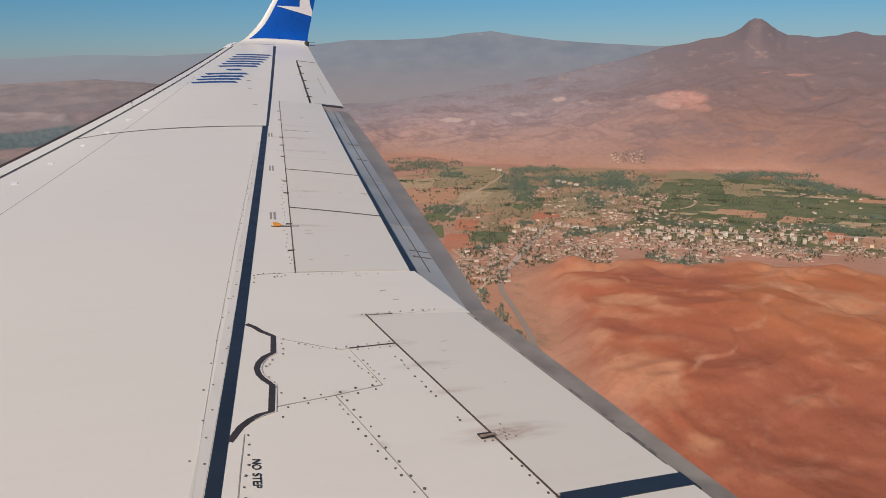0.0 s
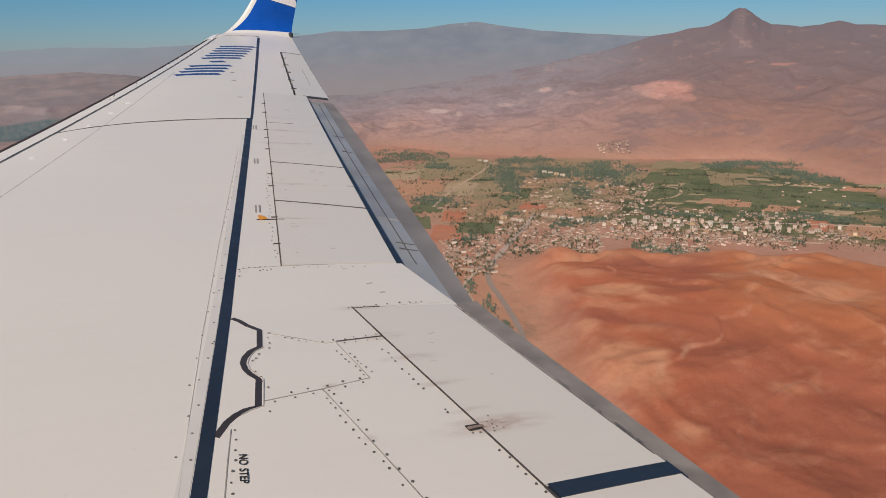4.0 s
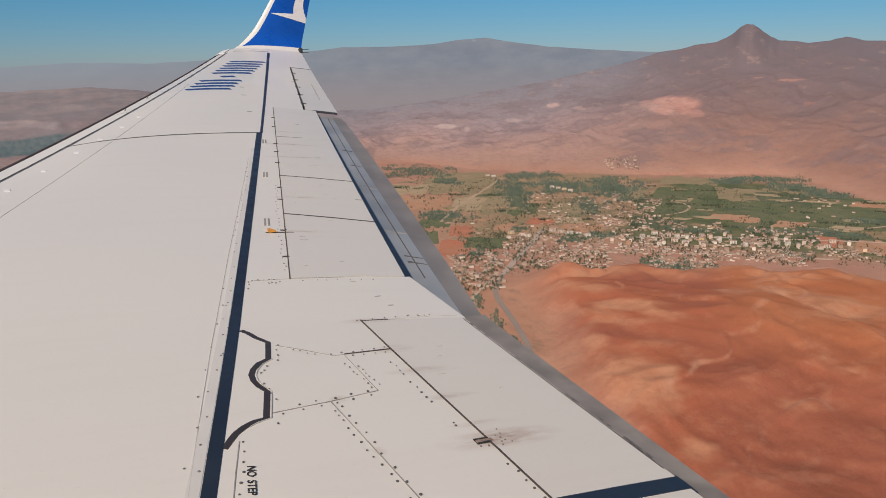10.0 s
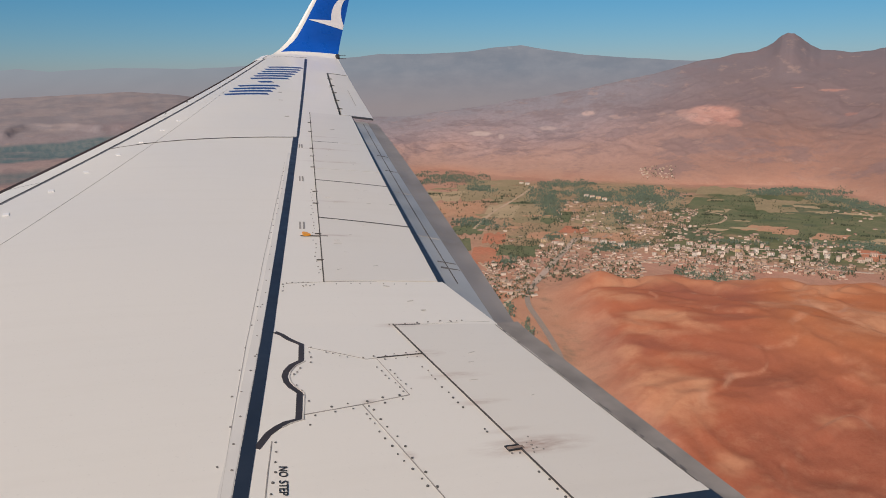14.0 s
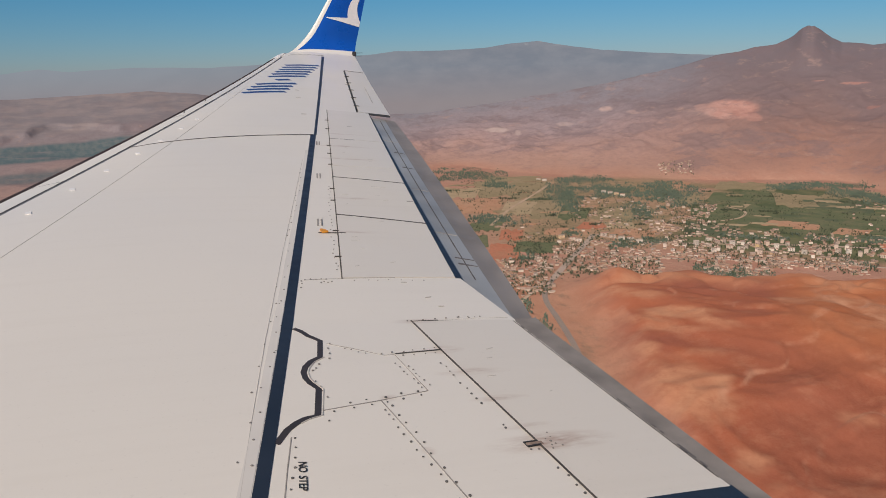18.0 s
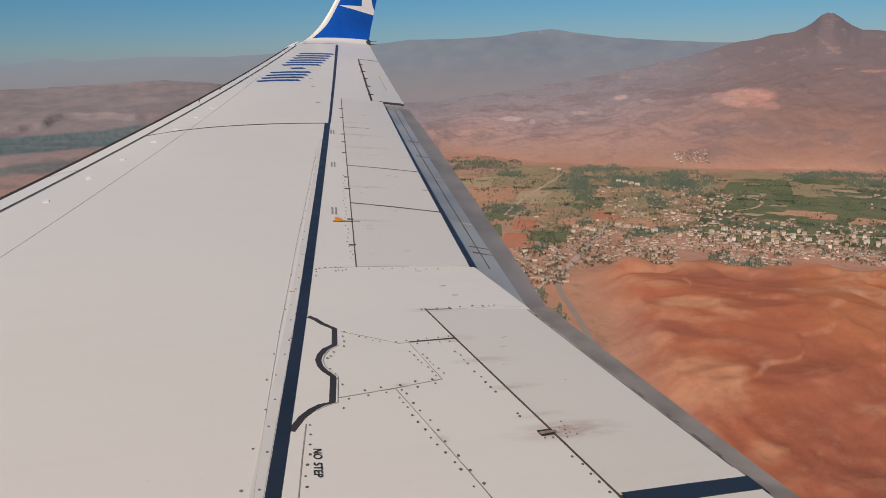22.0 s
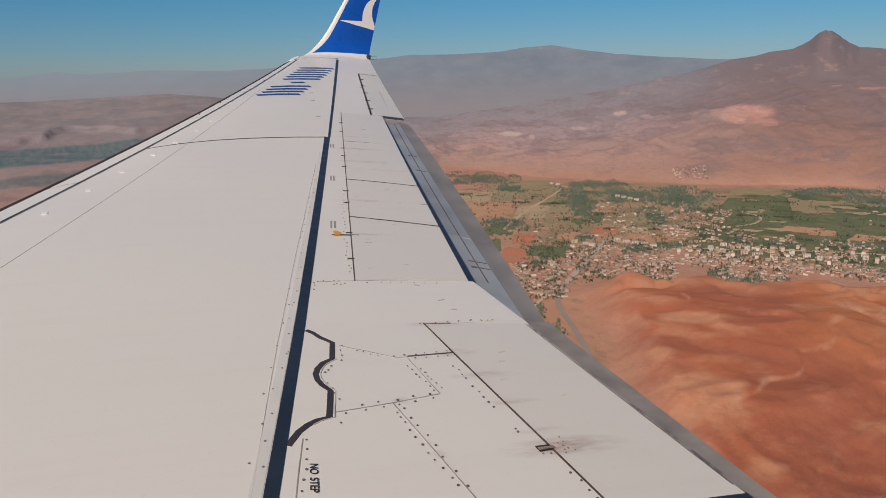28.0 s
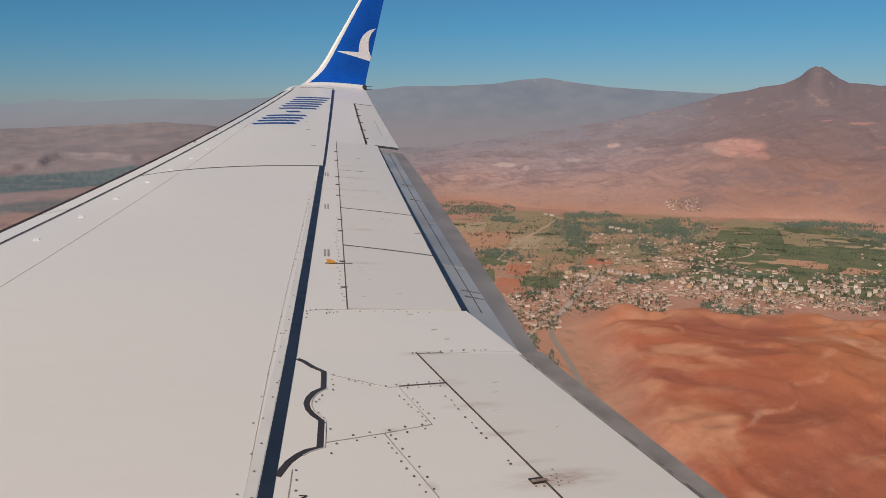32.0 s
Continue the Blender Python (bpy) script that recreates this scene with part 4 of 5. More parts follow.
    # gully floor: dusty tan silt with dark damp threads and scrub
    silt = s.mix(mid, (0.41, 0.200, 0.122), (0.47, 0.245, 0.155))
    silt = s.mix(s.calc("MULTIPLY", s.noise(s.scaled(p, (1, 2, 1)), 0.02, 7, 0.7, 0.54, 0.66), 0.6), silt, (0.22, 0.155, 0.105))
    col = s.mix(s.attr("gully"), soil, silt)
    col = s.mix(s.attr("bluff"), col, clay)
    # valley floor: meadow and stubble, lush crops to the aft
    dry = s.mix(s.noise(p, 0.006, 5, 0.6, 0.42, 0.58), (0.310, 0.215, 0.125), (0.445, 0.272, 0.168))
    crop = s.mix(s.noise(s.scaled(p, (1, 1.8, 1)), 0.006, 6, 0.6, 0.42, 0.60), (0.098, 0.116, 0.056), (0.172, 0.162, 0.082))
    crop = s.mix(s.noise(s.scaled(p, (1, 1.6, 1)), 0.004, 5, 0.6, 0.56, 0.64), crop, (0.36, 0.235, 0.140))
    turf = s.mix(s.attr("lush"), dry, crop)
    turf = s.mix(s.calc("MULTIPLY", fine, 0.40), turf, (0.085, 0.098, 0.052))
    g = s.calc("MULTIPLY", s.attr("green"), s.noise(s.scaled(p, (1, 0.7, 1)), 0.005, 5, 0.6, 0.32, 0.46))
    col = s.mix(s.calc("MAXIMUM", g, s.attr("lush")), col, turf)
    # uplands: dusty foot slopes, scrub-dark rock; haze painted in, mauve then grey with height
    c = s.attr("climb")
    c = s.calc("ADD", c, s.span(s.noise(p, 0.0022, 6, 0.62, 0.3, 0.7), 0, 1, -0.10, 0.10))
    # painted haze lies paler ahead than astern
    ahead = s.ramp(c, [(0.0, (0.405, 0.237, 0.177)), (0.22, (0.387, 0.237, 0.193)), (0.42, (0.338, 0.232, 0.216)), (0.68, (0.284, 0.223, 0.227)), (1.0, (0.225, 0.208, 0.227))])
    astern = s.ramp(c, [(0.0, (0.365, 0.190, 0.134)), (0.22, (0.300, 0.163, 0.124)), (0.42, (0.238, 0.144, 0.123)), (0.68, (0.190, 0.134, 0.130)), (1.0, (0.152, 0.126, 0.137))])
    hazed_rock = s.mix(s.attr("aft"), ahead, astern)
    hazed_rock = s.mix(s.attr("fore"), hazed_rock, s.ramp(c, [(0.0, (0.365, 0.215, 0.165)), (0.3, (0.300, 0.205, 0.180)), (0.6, (0.240, 0.196, 0.196)), (1.0, (0.225, 0.208, 0.222))]))
    hazed_rock = s.mix(s.calc("MULTIPLY", s.noise(s.scaled(p, (1, 1, 2)), 0.0038, 8, 0.66, 0.50, 0.57), 0.48), hazed_rock, (0.180, 0.130, 0.132))
    hazed_rock = s.mix(s.calc("MULTIPLY", s.noise(s.scaled(p, (1, 1, 2)), 0.009, 8, 0.70, 0.57, 0.66), 0.40), hazed_rock, (0.40, 0.258, 0.205))
    hazed_rock = s.mix(s.calc("MULTIPLY", s.noise(p, 0.035, 7, 0.78, 0.48, 0.60), 0.24), hazed_rock, (0.155, 0.115, 0.108))
    # table land and meadow tints carry the same painted haze
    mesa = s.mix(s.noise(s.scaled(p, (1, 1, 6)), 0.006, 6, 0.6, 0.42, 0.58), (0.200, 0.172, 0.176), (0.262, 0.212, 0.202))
    hazed_rock = s.mix(s.calc("MULTIPLY", s.attr("mesa"), 0.8), hazed_rock, mesa)
    field_green = s.mix(s.noise(s.scaled(p, (1, 3, 1)), 0.012, 6, 0.65, 0.42, 0.6), (0.088, 0.125, 0.132), (0.135, 0.155, 0.150))
    hazed_rock = s.mix(s.calc("MULTIPLY", s.attr("meadow"), s.noise(s.scaled(p, (2.4, 0.5, 1)), 0.004, 6, 0.65, 0.26, 0.44)), hazed_rock, field_green)
    bare = s.mix(s.noise(p, 0.02, 7, 0.7, 0.4, 0.62), (0.400, 0.190, 0.148), (0.480, 0.262, 0.210))
    bare = s.mix(s.attr("aft"), (0.445, 0.335, 0.295), bare)
    hazed_rock = s.mix(s.calc("MULTIPLY", s.attr("scar"), s.noise(p, 0.012, 7, 0.72, 0.26, 0.44)), hazed_rock, bare)
    col = s.mix(s.span(s.attr("climb"), 0.0, 0.10), col, hazed_rock)
    relief = s.calc("MULTIPLY", s.noise(p, 0.03, 9, 0.70, 0.2, 0.8), s.span(s.attr("climb"), 0.0, 0.5, 1.0, 0.45))
    relief = s.calc("MULTIPLY", relief, s.span(s.attr("bluff"), 0.0, 1.0, 1.0, 0.30))
    s.bump(relief, 0.55, 6.0)
    return s.done(col)


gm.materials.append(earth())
ground = tagged(new("ground", gm), "dry red earth plain rising to bare bluffs and hazy mountains", "ground", kind="structure")


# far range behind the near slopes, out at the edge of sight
def far_haze_range():
    """A plain glowing backdrop of distance, its colour painted with the haze before it."""
    s = Shade("distant_range_painted_haze", 1.0, 0, 0.0)
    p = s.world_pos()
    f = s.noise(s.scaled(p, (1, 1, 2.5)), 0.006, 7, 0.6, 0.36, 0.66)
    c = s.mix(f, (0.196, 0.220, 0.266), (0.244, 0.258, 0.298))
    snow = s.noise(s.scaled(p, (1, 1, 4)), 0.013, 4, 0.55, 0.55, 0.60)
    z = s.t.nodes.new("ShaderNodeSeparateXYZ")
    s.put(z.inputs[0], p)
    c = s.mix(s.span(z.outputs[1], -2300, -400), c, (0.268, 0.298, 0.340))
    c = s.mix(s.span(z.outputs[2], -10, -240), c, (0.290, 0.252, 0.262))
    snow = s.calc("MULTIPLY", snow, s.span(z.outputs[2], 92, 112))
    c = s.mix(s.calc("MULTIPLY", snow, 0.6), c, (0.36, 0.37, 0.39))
    # emission carries the haze tint; the surface itself is near black
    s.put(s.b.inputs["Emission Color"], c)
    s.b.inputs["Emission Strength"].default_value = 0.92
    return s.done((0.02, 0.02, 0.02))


FAR_AZ = (-30, -4.0, -1.4, 0.5, 4.4, 6.2, 9.2, 13.5, 17, 20.7, 22.3, 26.0, 28.8, 30.4, 32.6, 34.0, 37.1, 40.2, 44.1, 50, 55, 75)
FAR_EL = (-0.2, -0.25, 0.12, -0.1, 0.13, 0.08, 0.0, 0.2, 0.45, 0.75, 0.93, 0.96, 1.06, 1.32, 1.46, 1.22, 0.76, 0.54, 0.3, 0.2, 0.2, 0.2)
faz = np.linspace(-16, 68, 420)
fel = np.interp(faz, FAR_AZ, FAR_EL) + 0.035 * fbm(faz / 1.3, faz * 0, 4)
fverts, ffaces = [], []
for i, (a, e) in enumerate(zip(faz, fel)):
    for j in range(14):
        v = j / 13
        r = 4880 + 80 * v + 12 * float(waves(np.array(a * 0.9), np.array(j * 0.7)))
        zz = -420 + (r * math.tan(radians(e)) + 420) * (v ** 0.8)
        fverts.append(at(a, r, zz))
for i in range(len(faz) - 1):
    for j in range(13):
        k = i * 14 + j
        ffaces.append((k, k + 14, k + 15, k + 1))
back = grid_mesh("backdrop", [tuple(v) for v in fverts], ffaces, far_haze_range(), None, True)
tagged(back, "distant mountain range in painted blue-grey haze with a few snow patches", "mountain range", kind="structure")


# ---- fields, roads ----
def ground_at(az, rng):
    if 1905 <= rng <= 2650:
        return PLAIN
    return float(land_z(np.array([float(az)]), np.array([float(rng)]))[0][0])


def field_mat(name, a, b, furrow=0.12):
    s = Shade(name, 0.9, 0, 0.2)
    p = s.world_pos()
    c = s.mix(s.noise(p, 0.012, 5, 0.6), a, b)
    c = s.mix(s.calc("MULTIPLY", s.noise(p, 0.022, 7, 0.7, 0.48, 0.62), 0.35), c, (0.27, 0.205, 0.125))
    c = s.mix(s.calc("MULTIPLY", s.noise(p, furrow, 4, 0.7), 0.4), c, tuple(v * 0.6 for v in a))
    return s.done(c)


CROP = {
    "green": field_mat("crop_green", (0.112, 0.132, 0.064), (0.168, 0.168, 0.088)),
    "dark": field_mat("crop_dark_green", (0.092, 0.114, 0.064), (0.130, 0.140, 0.078)),
    "stubble": field_mat("crop_stubble_tan", (0.47, 0.335, 0.205), (0.38, 0.29, 0.17)),
    "bare": field_mat("ploughed_orange_soil", (0.46, 0.235, 0.135), (0.52, 0.300, 0.185)),
    "red": field_mat("ploughed_red_soil", (0.47, 0.165, 0.092), (0.51, 0.215, 0.125)),
    "olive": field_mat("rough_olive_meadow", (0.275, 0.215, 0.118), (0.360, 0.262, 0.155)),
}
WORDS = {"green": "green irrigated crop field", "dark": "dark green crop field", "stubble": "tan stubble field after harvest", "bare": "ploughed bare orange field", "red": "ploughed red earth field", "olive": "rough olive-green meadow"}


def field(az0, az1, r0, r1, crop, rnd, lift=0.5, skew=0.0):
    n, ph = 16, rnd.uniform(0, 99)
    wob = lambda: 0.20 * math.sin(math.pi * min(k / n, 1.0)) * float(waves(np.array(ph + 0.45 * len(pts)), np.array(ph))) + rnd.uniform(-0.03, 0.03)
    pts = []
    for k in range(n):
        pts.append((az0 + (az1 - az0) * k / n, r0 + wob() * (r1 - r0)))
    for k in range(6):
        pts.append((az1 + 0.3 * wob() * (az1 - az0) + skew * k / 6, r0 + (r1 - r0) * k / 6))
    for k in range(n):
        pts.append((az1 + skew + (az0 - az1) * k / n, r1 + wob() * (r1 - r0)))
    for k in range(6):
        pts.append((az0 + skew * (1 - k / 6) + 0.3 * wob() * (az1 - az0), r1 + (r0 - r1) * k / 6))
    bm = bmesh.new()
    top = [bm.verts.new(at(a, r, ground_at(a, r) + lift)) for a, r in pts]
    low = [bm.verts.new(v.co - Vector((0, 0, lift + 1))) for v in top]
    bm.faces.new(top)
    for k in range(len(top)):
        bm.faces.new((top[k], low[k], low[(k + 1) % len(top)], top[(k + 1) % len(top)]))
    bmesh.ops.recalc_face_normals(bm, faces=bm.faces[:])
    ob = part("field", bm, CROP[crop], None, "", False)
    return tagged(ob, WORDS[crop], "field", "fields of the valley", "structure")


rnd = random.Random(11)
FIELDS = [  # az from, az to, range from, to, crop, skew
    (43.9, 49.4, 2380, 2677, "green", -0.1), (49.4, 55.1, 2438, 2681, "green", 0.2), (50.5, 55.2, 2258, 2447, "green", 0.0), (45.2, 49.2, 2983, 3180, "olive", 0.3),
    (46.8, 49.3, 2743, 2994, "green", 0.3), (49.3, 52.7, 2692, 2953, "olive", -0.3), (52.1, 55.4, 2648, 2870, "dark", -0.4), (55.1, 59.6, 2688, 2800, "green", 0.5),
    (55.2, 59.8, 2349, 2668, "green", -0.1), (43.5, 47.3, 2154, 2355, "dark", -0.1), (48.4, 50.8, 2350, 2438, "bare", 0.7), (50.5, 52.1, 2326, 2411, "bare", 0.1),
    (52.9, 54.9, 2292, 2388, "bare", 0.5), (42.2, 43.5, 2967, 3143, "bare", 0.1), (46.1, 47.4, 2624, 2701, "stubble", 0.3), (56.2, 57.7, 2110, 2300, "red", -0.6),
    (57.6, 59.6, 2700, 2790, "bare", 0.3), (35.5, 37.6, 2192, 2292, "red", 0.6), (29.8, 31.5, 2040, 2168, "red", 0.2), (28.8, 31.3, 1835, 1998, "red", 0.4),
    (33.2, 36.4, 2115, 2193, "bare", 0.3), (37.8, 40.0, 2221, 2305, "stubble", -0.3), (27.3, 29.8, 2160, 2277, "green", 0.4), (30.9, 33.9, 1898, 2022, "green", 0.3),
    (27.0, 29.0, 1958, 2106, "green", -0.1), (28.3, 33.8, 2710, 3097, "olive", -0.4), (25.0, 28.0, 2717, 2957, "stubble", 0.6), (32.1, 35.3, 2344, 2713, "olive", 0.1),
    (25.4, 29.6, 2408, 2689, "bare", 0.4), (29.8, 32.1, 2405, 2638, "stubble", 0.6), (34.2, 36.3, 2340, 2580, "green", 0.4), (36.7, 40.0, 2338, 2552, "olive", 0.6),
    (28.6, 33.0, 3110, 3240, "olive", 0.0), (38.0, 41.2, 2117, 2210, "bare", 0.5), (41.5, 44.2, 2655, 2898, "olive", 0.1), (44.6, 47.1, 2690, 2908, "green", 0.6),
    (52.0, 55.0, 2891, 3099, "olive", 0.6), (58.2, 61.5, 2060, 2200, "bare", 0.2), (60.2, 64, 2300, 2700, "green", 0.2),
]
for k, (a0, a1, r0, r1, crop, sk) in enumerate(FIELDS):
    field(a0, a1, r0, r1, crop, rnd, 0.45 + 0.006 * k, sk)

ROADM = field_mat("dusty_asphalt", (0.44, 0.325, 0.255), (0.50, 0.375, 0.300), 0.3)
ASPHALT = field_mat("grey_asphalt", (0.285, 0.220, 0.185), (0.335, 0.262, 0.215), 0.3)
TRACK = field_mat("pale_dirt_track", (0.48, 0.33, 0.22), (0.55, 0.40, 0.28), 0.3)


def road(points, width, mat, label, lift=1.2):
    """A road ribbon draped over the land, along a line of az and range."""
    pts = []
    for k, (p0, p1) in enumerate(zip(points, points[1:])):
        before, after = points[max(k - 1, 0)], points[min(k + 2, len(points) - 1)]
        for j in range(12):
            f = j / 12
            pts.append(tuple(0.5 * (2 * p0[i] + (p1[i] - before[i]) * f + (2 * before[i] - 5 * p0[i] + 4 * p1[i] - after[i]) * f * f + (3 * p0[i] - before[i] - 3 * p1[i] + after[i]) * f ** 3) for i in (0, 1)))
    pts.append(points[-1])
    mid = [at(a, r, ground_at(a, r) + lift) for a, r in pts]
    bm = bmesh.new()
    rows = []
    for k, p in enumerate(mid):
        d = mid[min(k + 1, len(mid) - 1)] - mid[max(k - 1, 0)]
        n = Vector((-d.y, d.x, 0)).normalized() * width / 2
        rows.append([bm.verts.new(p + n - Vector((0, 0, 2))), bm.verts.new(p + n), bm.verts.new(p - n), bm.verts.new(p - n - Vector((0, 0, 2)))])
    for p, q in zip(rows, rows[1:]):
        for k in range(3):
            bm.faces.new((p[k], p[k + 1], q[k + 1], q[k]))
    bmesh.ops.recalc_face_normals(bm, faces=bm.faces[:])
    ob = part("road", bm, mat, None, "", False)
    return tagged(ob, label, "road", kind="structure")


MAIN = [(36.9, 2125), (36.2, 1990), (35.5, 1880), (34.7, 1760), (33.9, 1653)]
road(MAIN, 16, ROADM, "wide straight dusty main road into the town")
road([(33.9, 1653), (33.35, 1562), (33.5, 1481), (34.3, 1390), (35.3, 1284), (36.0, 1203), (36.3, 1129), (37.2, 1040), (39.5, 940)], 11, ASPHALT, "grey asphalt road curving along the foot of the hill")
road([(32.6, 1560), (31.6, 1480), (32.0, 1380), (33.0, 1270), (34.0, 1150), (36, 1000)], 8, TRACK, "pale dirt track down the gully")
road([(36.9, 2125), (39, 2080), (44, 2060), (50, 2110), (56, 2160), (64, 2240)], 8, ROADM, "grey road along the valley")
road([(35.6, 1890), (38, 1880), (44, 1890), (50, 1930), (57, 1960)], 8, ROADM, "dusty town street")
road([(34.3, 1700), (38, 1800), (41, 1870), (43, 1930)], 7, TRACK, "pale dirt street")
road([(46.0, 2620), (46.9, 2590), (47.4, 2530), (47.0, 2440), (45.8, 2380)], 8, TRACK, "curving pale farm track")
road([(52.4, 2190), (53.0, 2250), (52.9, 2310)], 6, TRACK, "short pale farm track")
road([(33.6, 3080), (33.0, 2900), (31.6, 2645), (30.7, 2511), (29.2, 2228)], 10, TRACK, "pale dirt lane between fields")
road([(55.8, 2300), (58, 2330), (60, 2420), (62, 2500)], 7, TRACK, "pale lane through the crops")
road([(29.6, 1830), (30.6, 1740), (31.6, 1640), (32.6, 1560)], 7, TRACK, "pale dirt street")

# ---- trees ----
# groves: bluish haze of distance painted into the leaf colour
LEAF = Shade("hazed_poplar_foliage", 0.8, 0, 0.2)
LEAF = LEAF.done(LEAF.ramp(LEAF.noise(LEAF.world_pos(), 0.05, 3, 0.6, 0.3, 0.7), [(0, (0.068, 0.092, 0.070)), (0.6, (0.098, 0.122, 0.086)), (1, (0.142, 0.158, 0.100))]))
GARDEN = Shade("garden_foliage", 0.8, 0, 0.2)
GARDEN = GARDEN.done(GARDEN.ramp(GARDEN.noise(GARDEN.world_pos(), 0.05, 3, 0.6, 0.3, 0.7), [(0, (0.036, 0.046, 0.028)), (0.6, (0.058, 0.068, 0.038)), (1, (0.090, 0.094, 0.052))]))
CLUMP = np.array([(1, 1, 1), (-1, -1, 1), (-1, 1, -1), (1, -1, -1)], float)


def grove(az0, az1, r0, r1, count, seed, tall=6.0, solid=1.0, name="grove", label="dense dark green poplar grove on the valley floor", leaf_mat=LEAF):
    """Many small trees: leaf clumps in tapered crowns over short trunks, thinned out towards the edges."""
    rs = np.random.RandomState(seed)
    u, v = rs.uniform(-1.25, 1.25, count), rs.uniform(-1.25, 1.25, count)
    az, rg = (az0 + az1 + (az1 - az0) * u) / 2, (r0 + r1 + (r1 - r0) * v) / 2
    patch = 0.55 * waves(az * 1.1, rg / 75.0) + 0.45 * waves(az * 3.3 + 40, rg / 24.0) + 0.3 * waves(az * 9.0 + 11, rg / 9.0)
    keep = 1.15 * (1 - np.sqrt(u * u + v * v)) + 0.10 + patch > rs.uniform(-0.15, 0.65, count) if solid > 0.5 else patch > rs.uniform(-0.25, 0.75, count)
    az, rg = az[keep], rg[keep]
    n = len(az)
    z = land_z(az, rg)[0]
    a = np.radians(az)
    base = np.stack([1.6 + rg * np.cos(a), -rg * np.sin(a), z], -1)
    h = tall * rs.uniform(0.6, 1.25, n)
    w = h * rs.uniform(0.30, 0.55, n)
    q = 8
    turn, f = rs.uniform(0, 6.283, (n, q)), rs.rand(n, q)
    rad = w[:, None] * np.sqrt(rs.rand(n, q)) * (1 - 0.55 * f)
    mid = base[:, None, :] + np.stack([rad * np.cos(turn), rad * np.sin(turn), h[:, None] * (0.15 + 0.85 * f)], -1)
    size = (h[:, None] * rs.uniform(0.13, 0.24, (n, q)))[..., None, None]
    leaf = mid[:, :, None, :] + size * CLUMP * rs.uniform(0.5, 1.0, (n, q, 4, 3))
    leaf = leaf.reshape(-1, 3)
    ring = np.arange(3) * 2.0944
    stem = base[:, None, :] + np.concatenate([np.stack([0.2 * np.cos(ring), 0.2 * np.sin(ring), -0.3 + 0 * ring], -1), np.zeros((1, 3))])[None]
    stem[:, 3, 2] += h * 0.6
    stem = stem.reshape(-1, 3)
    k = np.arange(n * q)[:, None] * 4
    m = len(leaf) + np.arange(n)[:, None] * 4
    faces = np.concatenate([k + np.array(t) for t in ((0, 1, 2), (0, 2, 3), (0, 3, 1), (1, 3, 2))] + [m + np.array(t) for t in ((0, 1, 3), (1, 2, 3), (2, 0, 3))])
    ob = grid_mesh(name, np.concatenate([leaf, stem]).tolist(), faces.tolist(), leaf_mat)
    return tagged(ob, label, "trees", "groves of the valley", "stuff")


# dense groves stand on dark undergrowth; loose ones are scattered trees
CROP["shrub"] = field_mat("shrub_dark_green", (0.075, 0.100, 0.062), (0.115, 0.130, 0.075), 0.15)
WORDS["shrub"] = "dark green undergrowth below a grove"
rnd = random.Random(61)
DENSE = (
    (24.6, 29.8, 3106, 3480, 2400), (28.8, 30.9, 2892, 3083, 600), (34.0, 37.9, 3045, 3250, 1300), (33.8, 35.9, 2473, 3041, 1500), (35.4, 41.1, 2734, 3057, 2600),
    (39.9, 44.2, 2593, 3088, 2800), (38.8, 41.9, 2316, 2632, 800), (48.9, 51.6, 3006, 3200, 1000), (50.6, 54.9, 3112, 3260, 1200), (52.7, 55.9, 2933, 3100, 900),
    (54.9, 57.5, 2800, 2960, 700), (27.5, 31.5, 2242, 2386, 775), (45.3, 49.5, 1715, 1830, 424), (40.1, 42.5, 2017, 2100, 238), (57.5, 61, 2420, 2500, 300),
    (37.6, 40.1, 1948, 2069, 247), (45.5, 50.2, 2150, 2200, 300), (50.9, 55.3, 2187, 2261, 337), (44.1, 46.0, 1775, 1842, 100), (53.2, 55.4, 1926, 1995, 138),
    (55.2, 58.5, 2195, 2310, 470), (33.2, 33.8, 2713, 3050, 150), (34.3, 36.4, 2080, 2187, 139), (30.9, 32.8, 1803, 1890, 106), (31.2, 32.6, 1400, 1500, 110), (32.6, 34.0, 1270, 1390, 110), (34.2, 35.2, 1190, 1260, 50),
)
LOOSE = (
    (31.6, 40.6, 1700, 2043, 4600), (43.8, 54.6, 1890, 2160, 5200), (41.2, 45.8, 2134, 2661, 2600), (27.2, 32.8, 2154, 3000, 1500), (34.3, 41.9, 2116, 2732, 2600), (46.9, 55.1, 2353, 2919, 1400),
    (56.4, 60.6, 1959, 2351, 500), (41.4, 43.5, 3270, 3400, 300), (44.6, 49, 1730, 1845, 900), (30.5, 33.5, 1560, 1810, 1300),
)
for k, (a0, a1, r0, r1, n) in enumerate(DENSE):
    grove(a0, a1, r0, r1, int(n * 1.7), 100 + k, 5.2)
    if r1 < 3250 and r0 > 1500:
        da, dr = (a1 - a0) * 0.30, (r1 - r0) * 0.30
        field(a0 + da, a1 - da, r0 + dr, r1 - dr, "shrub", rnd, 0.75 + 0.004 * k, rnd.uniform(-0.3, 0.3))
for k, (a0, a1, r0, r1, n) in enumerate(LOOSE):
    grove(a0, a1, r0, r1, n, 300 + k, 4.6, 0.25, "tree_belt", "scattered green trees among houses and fields", GARDEN)
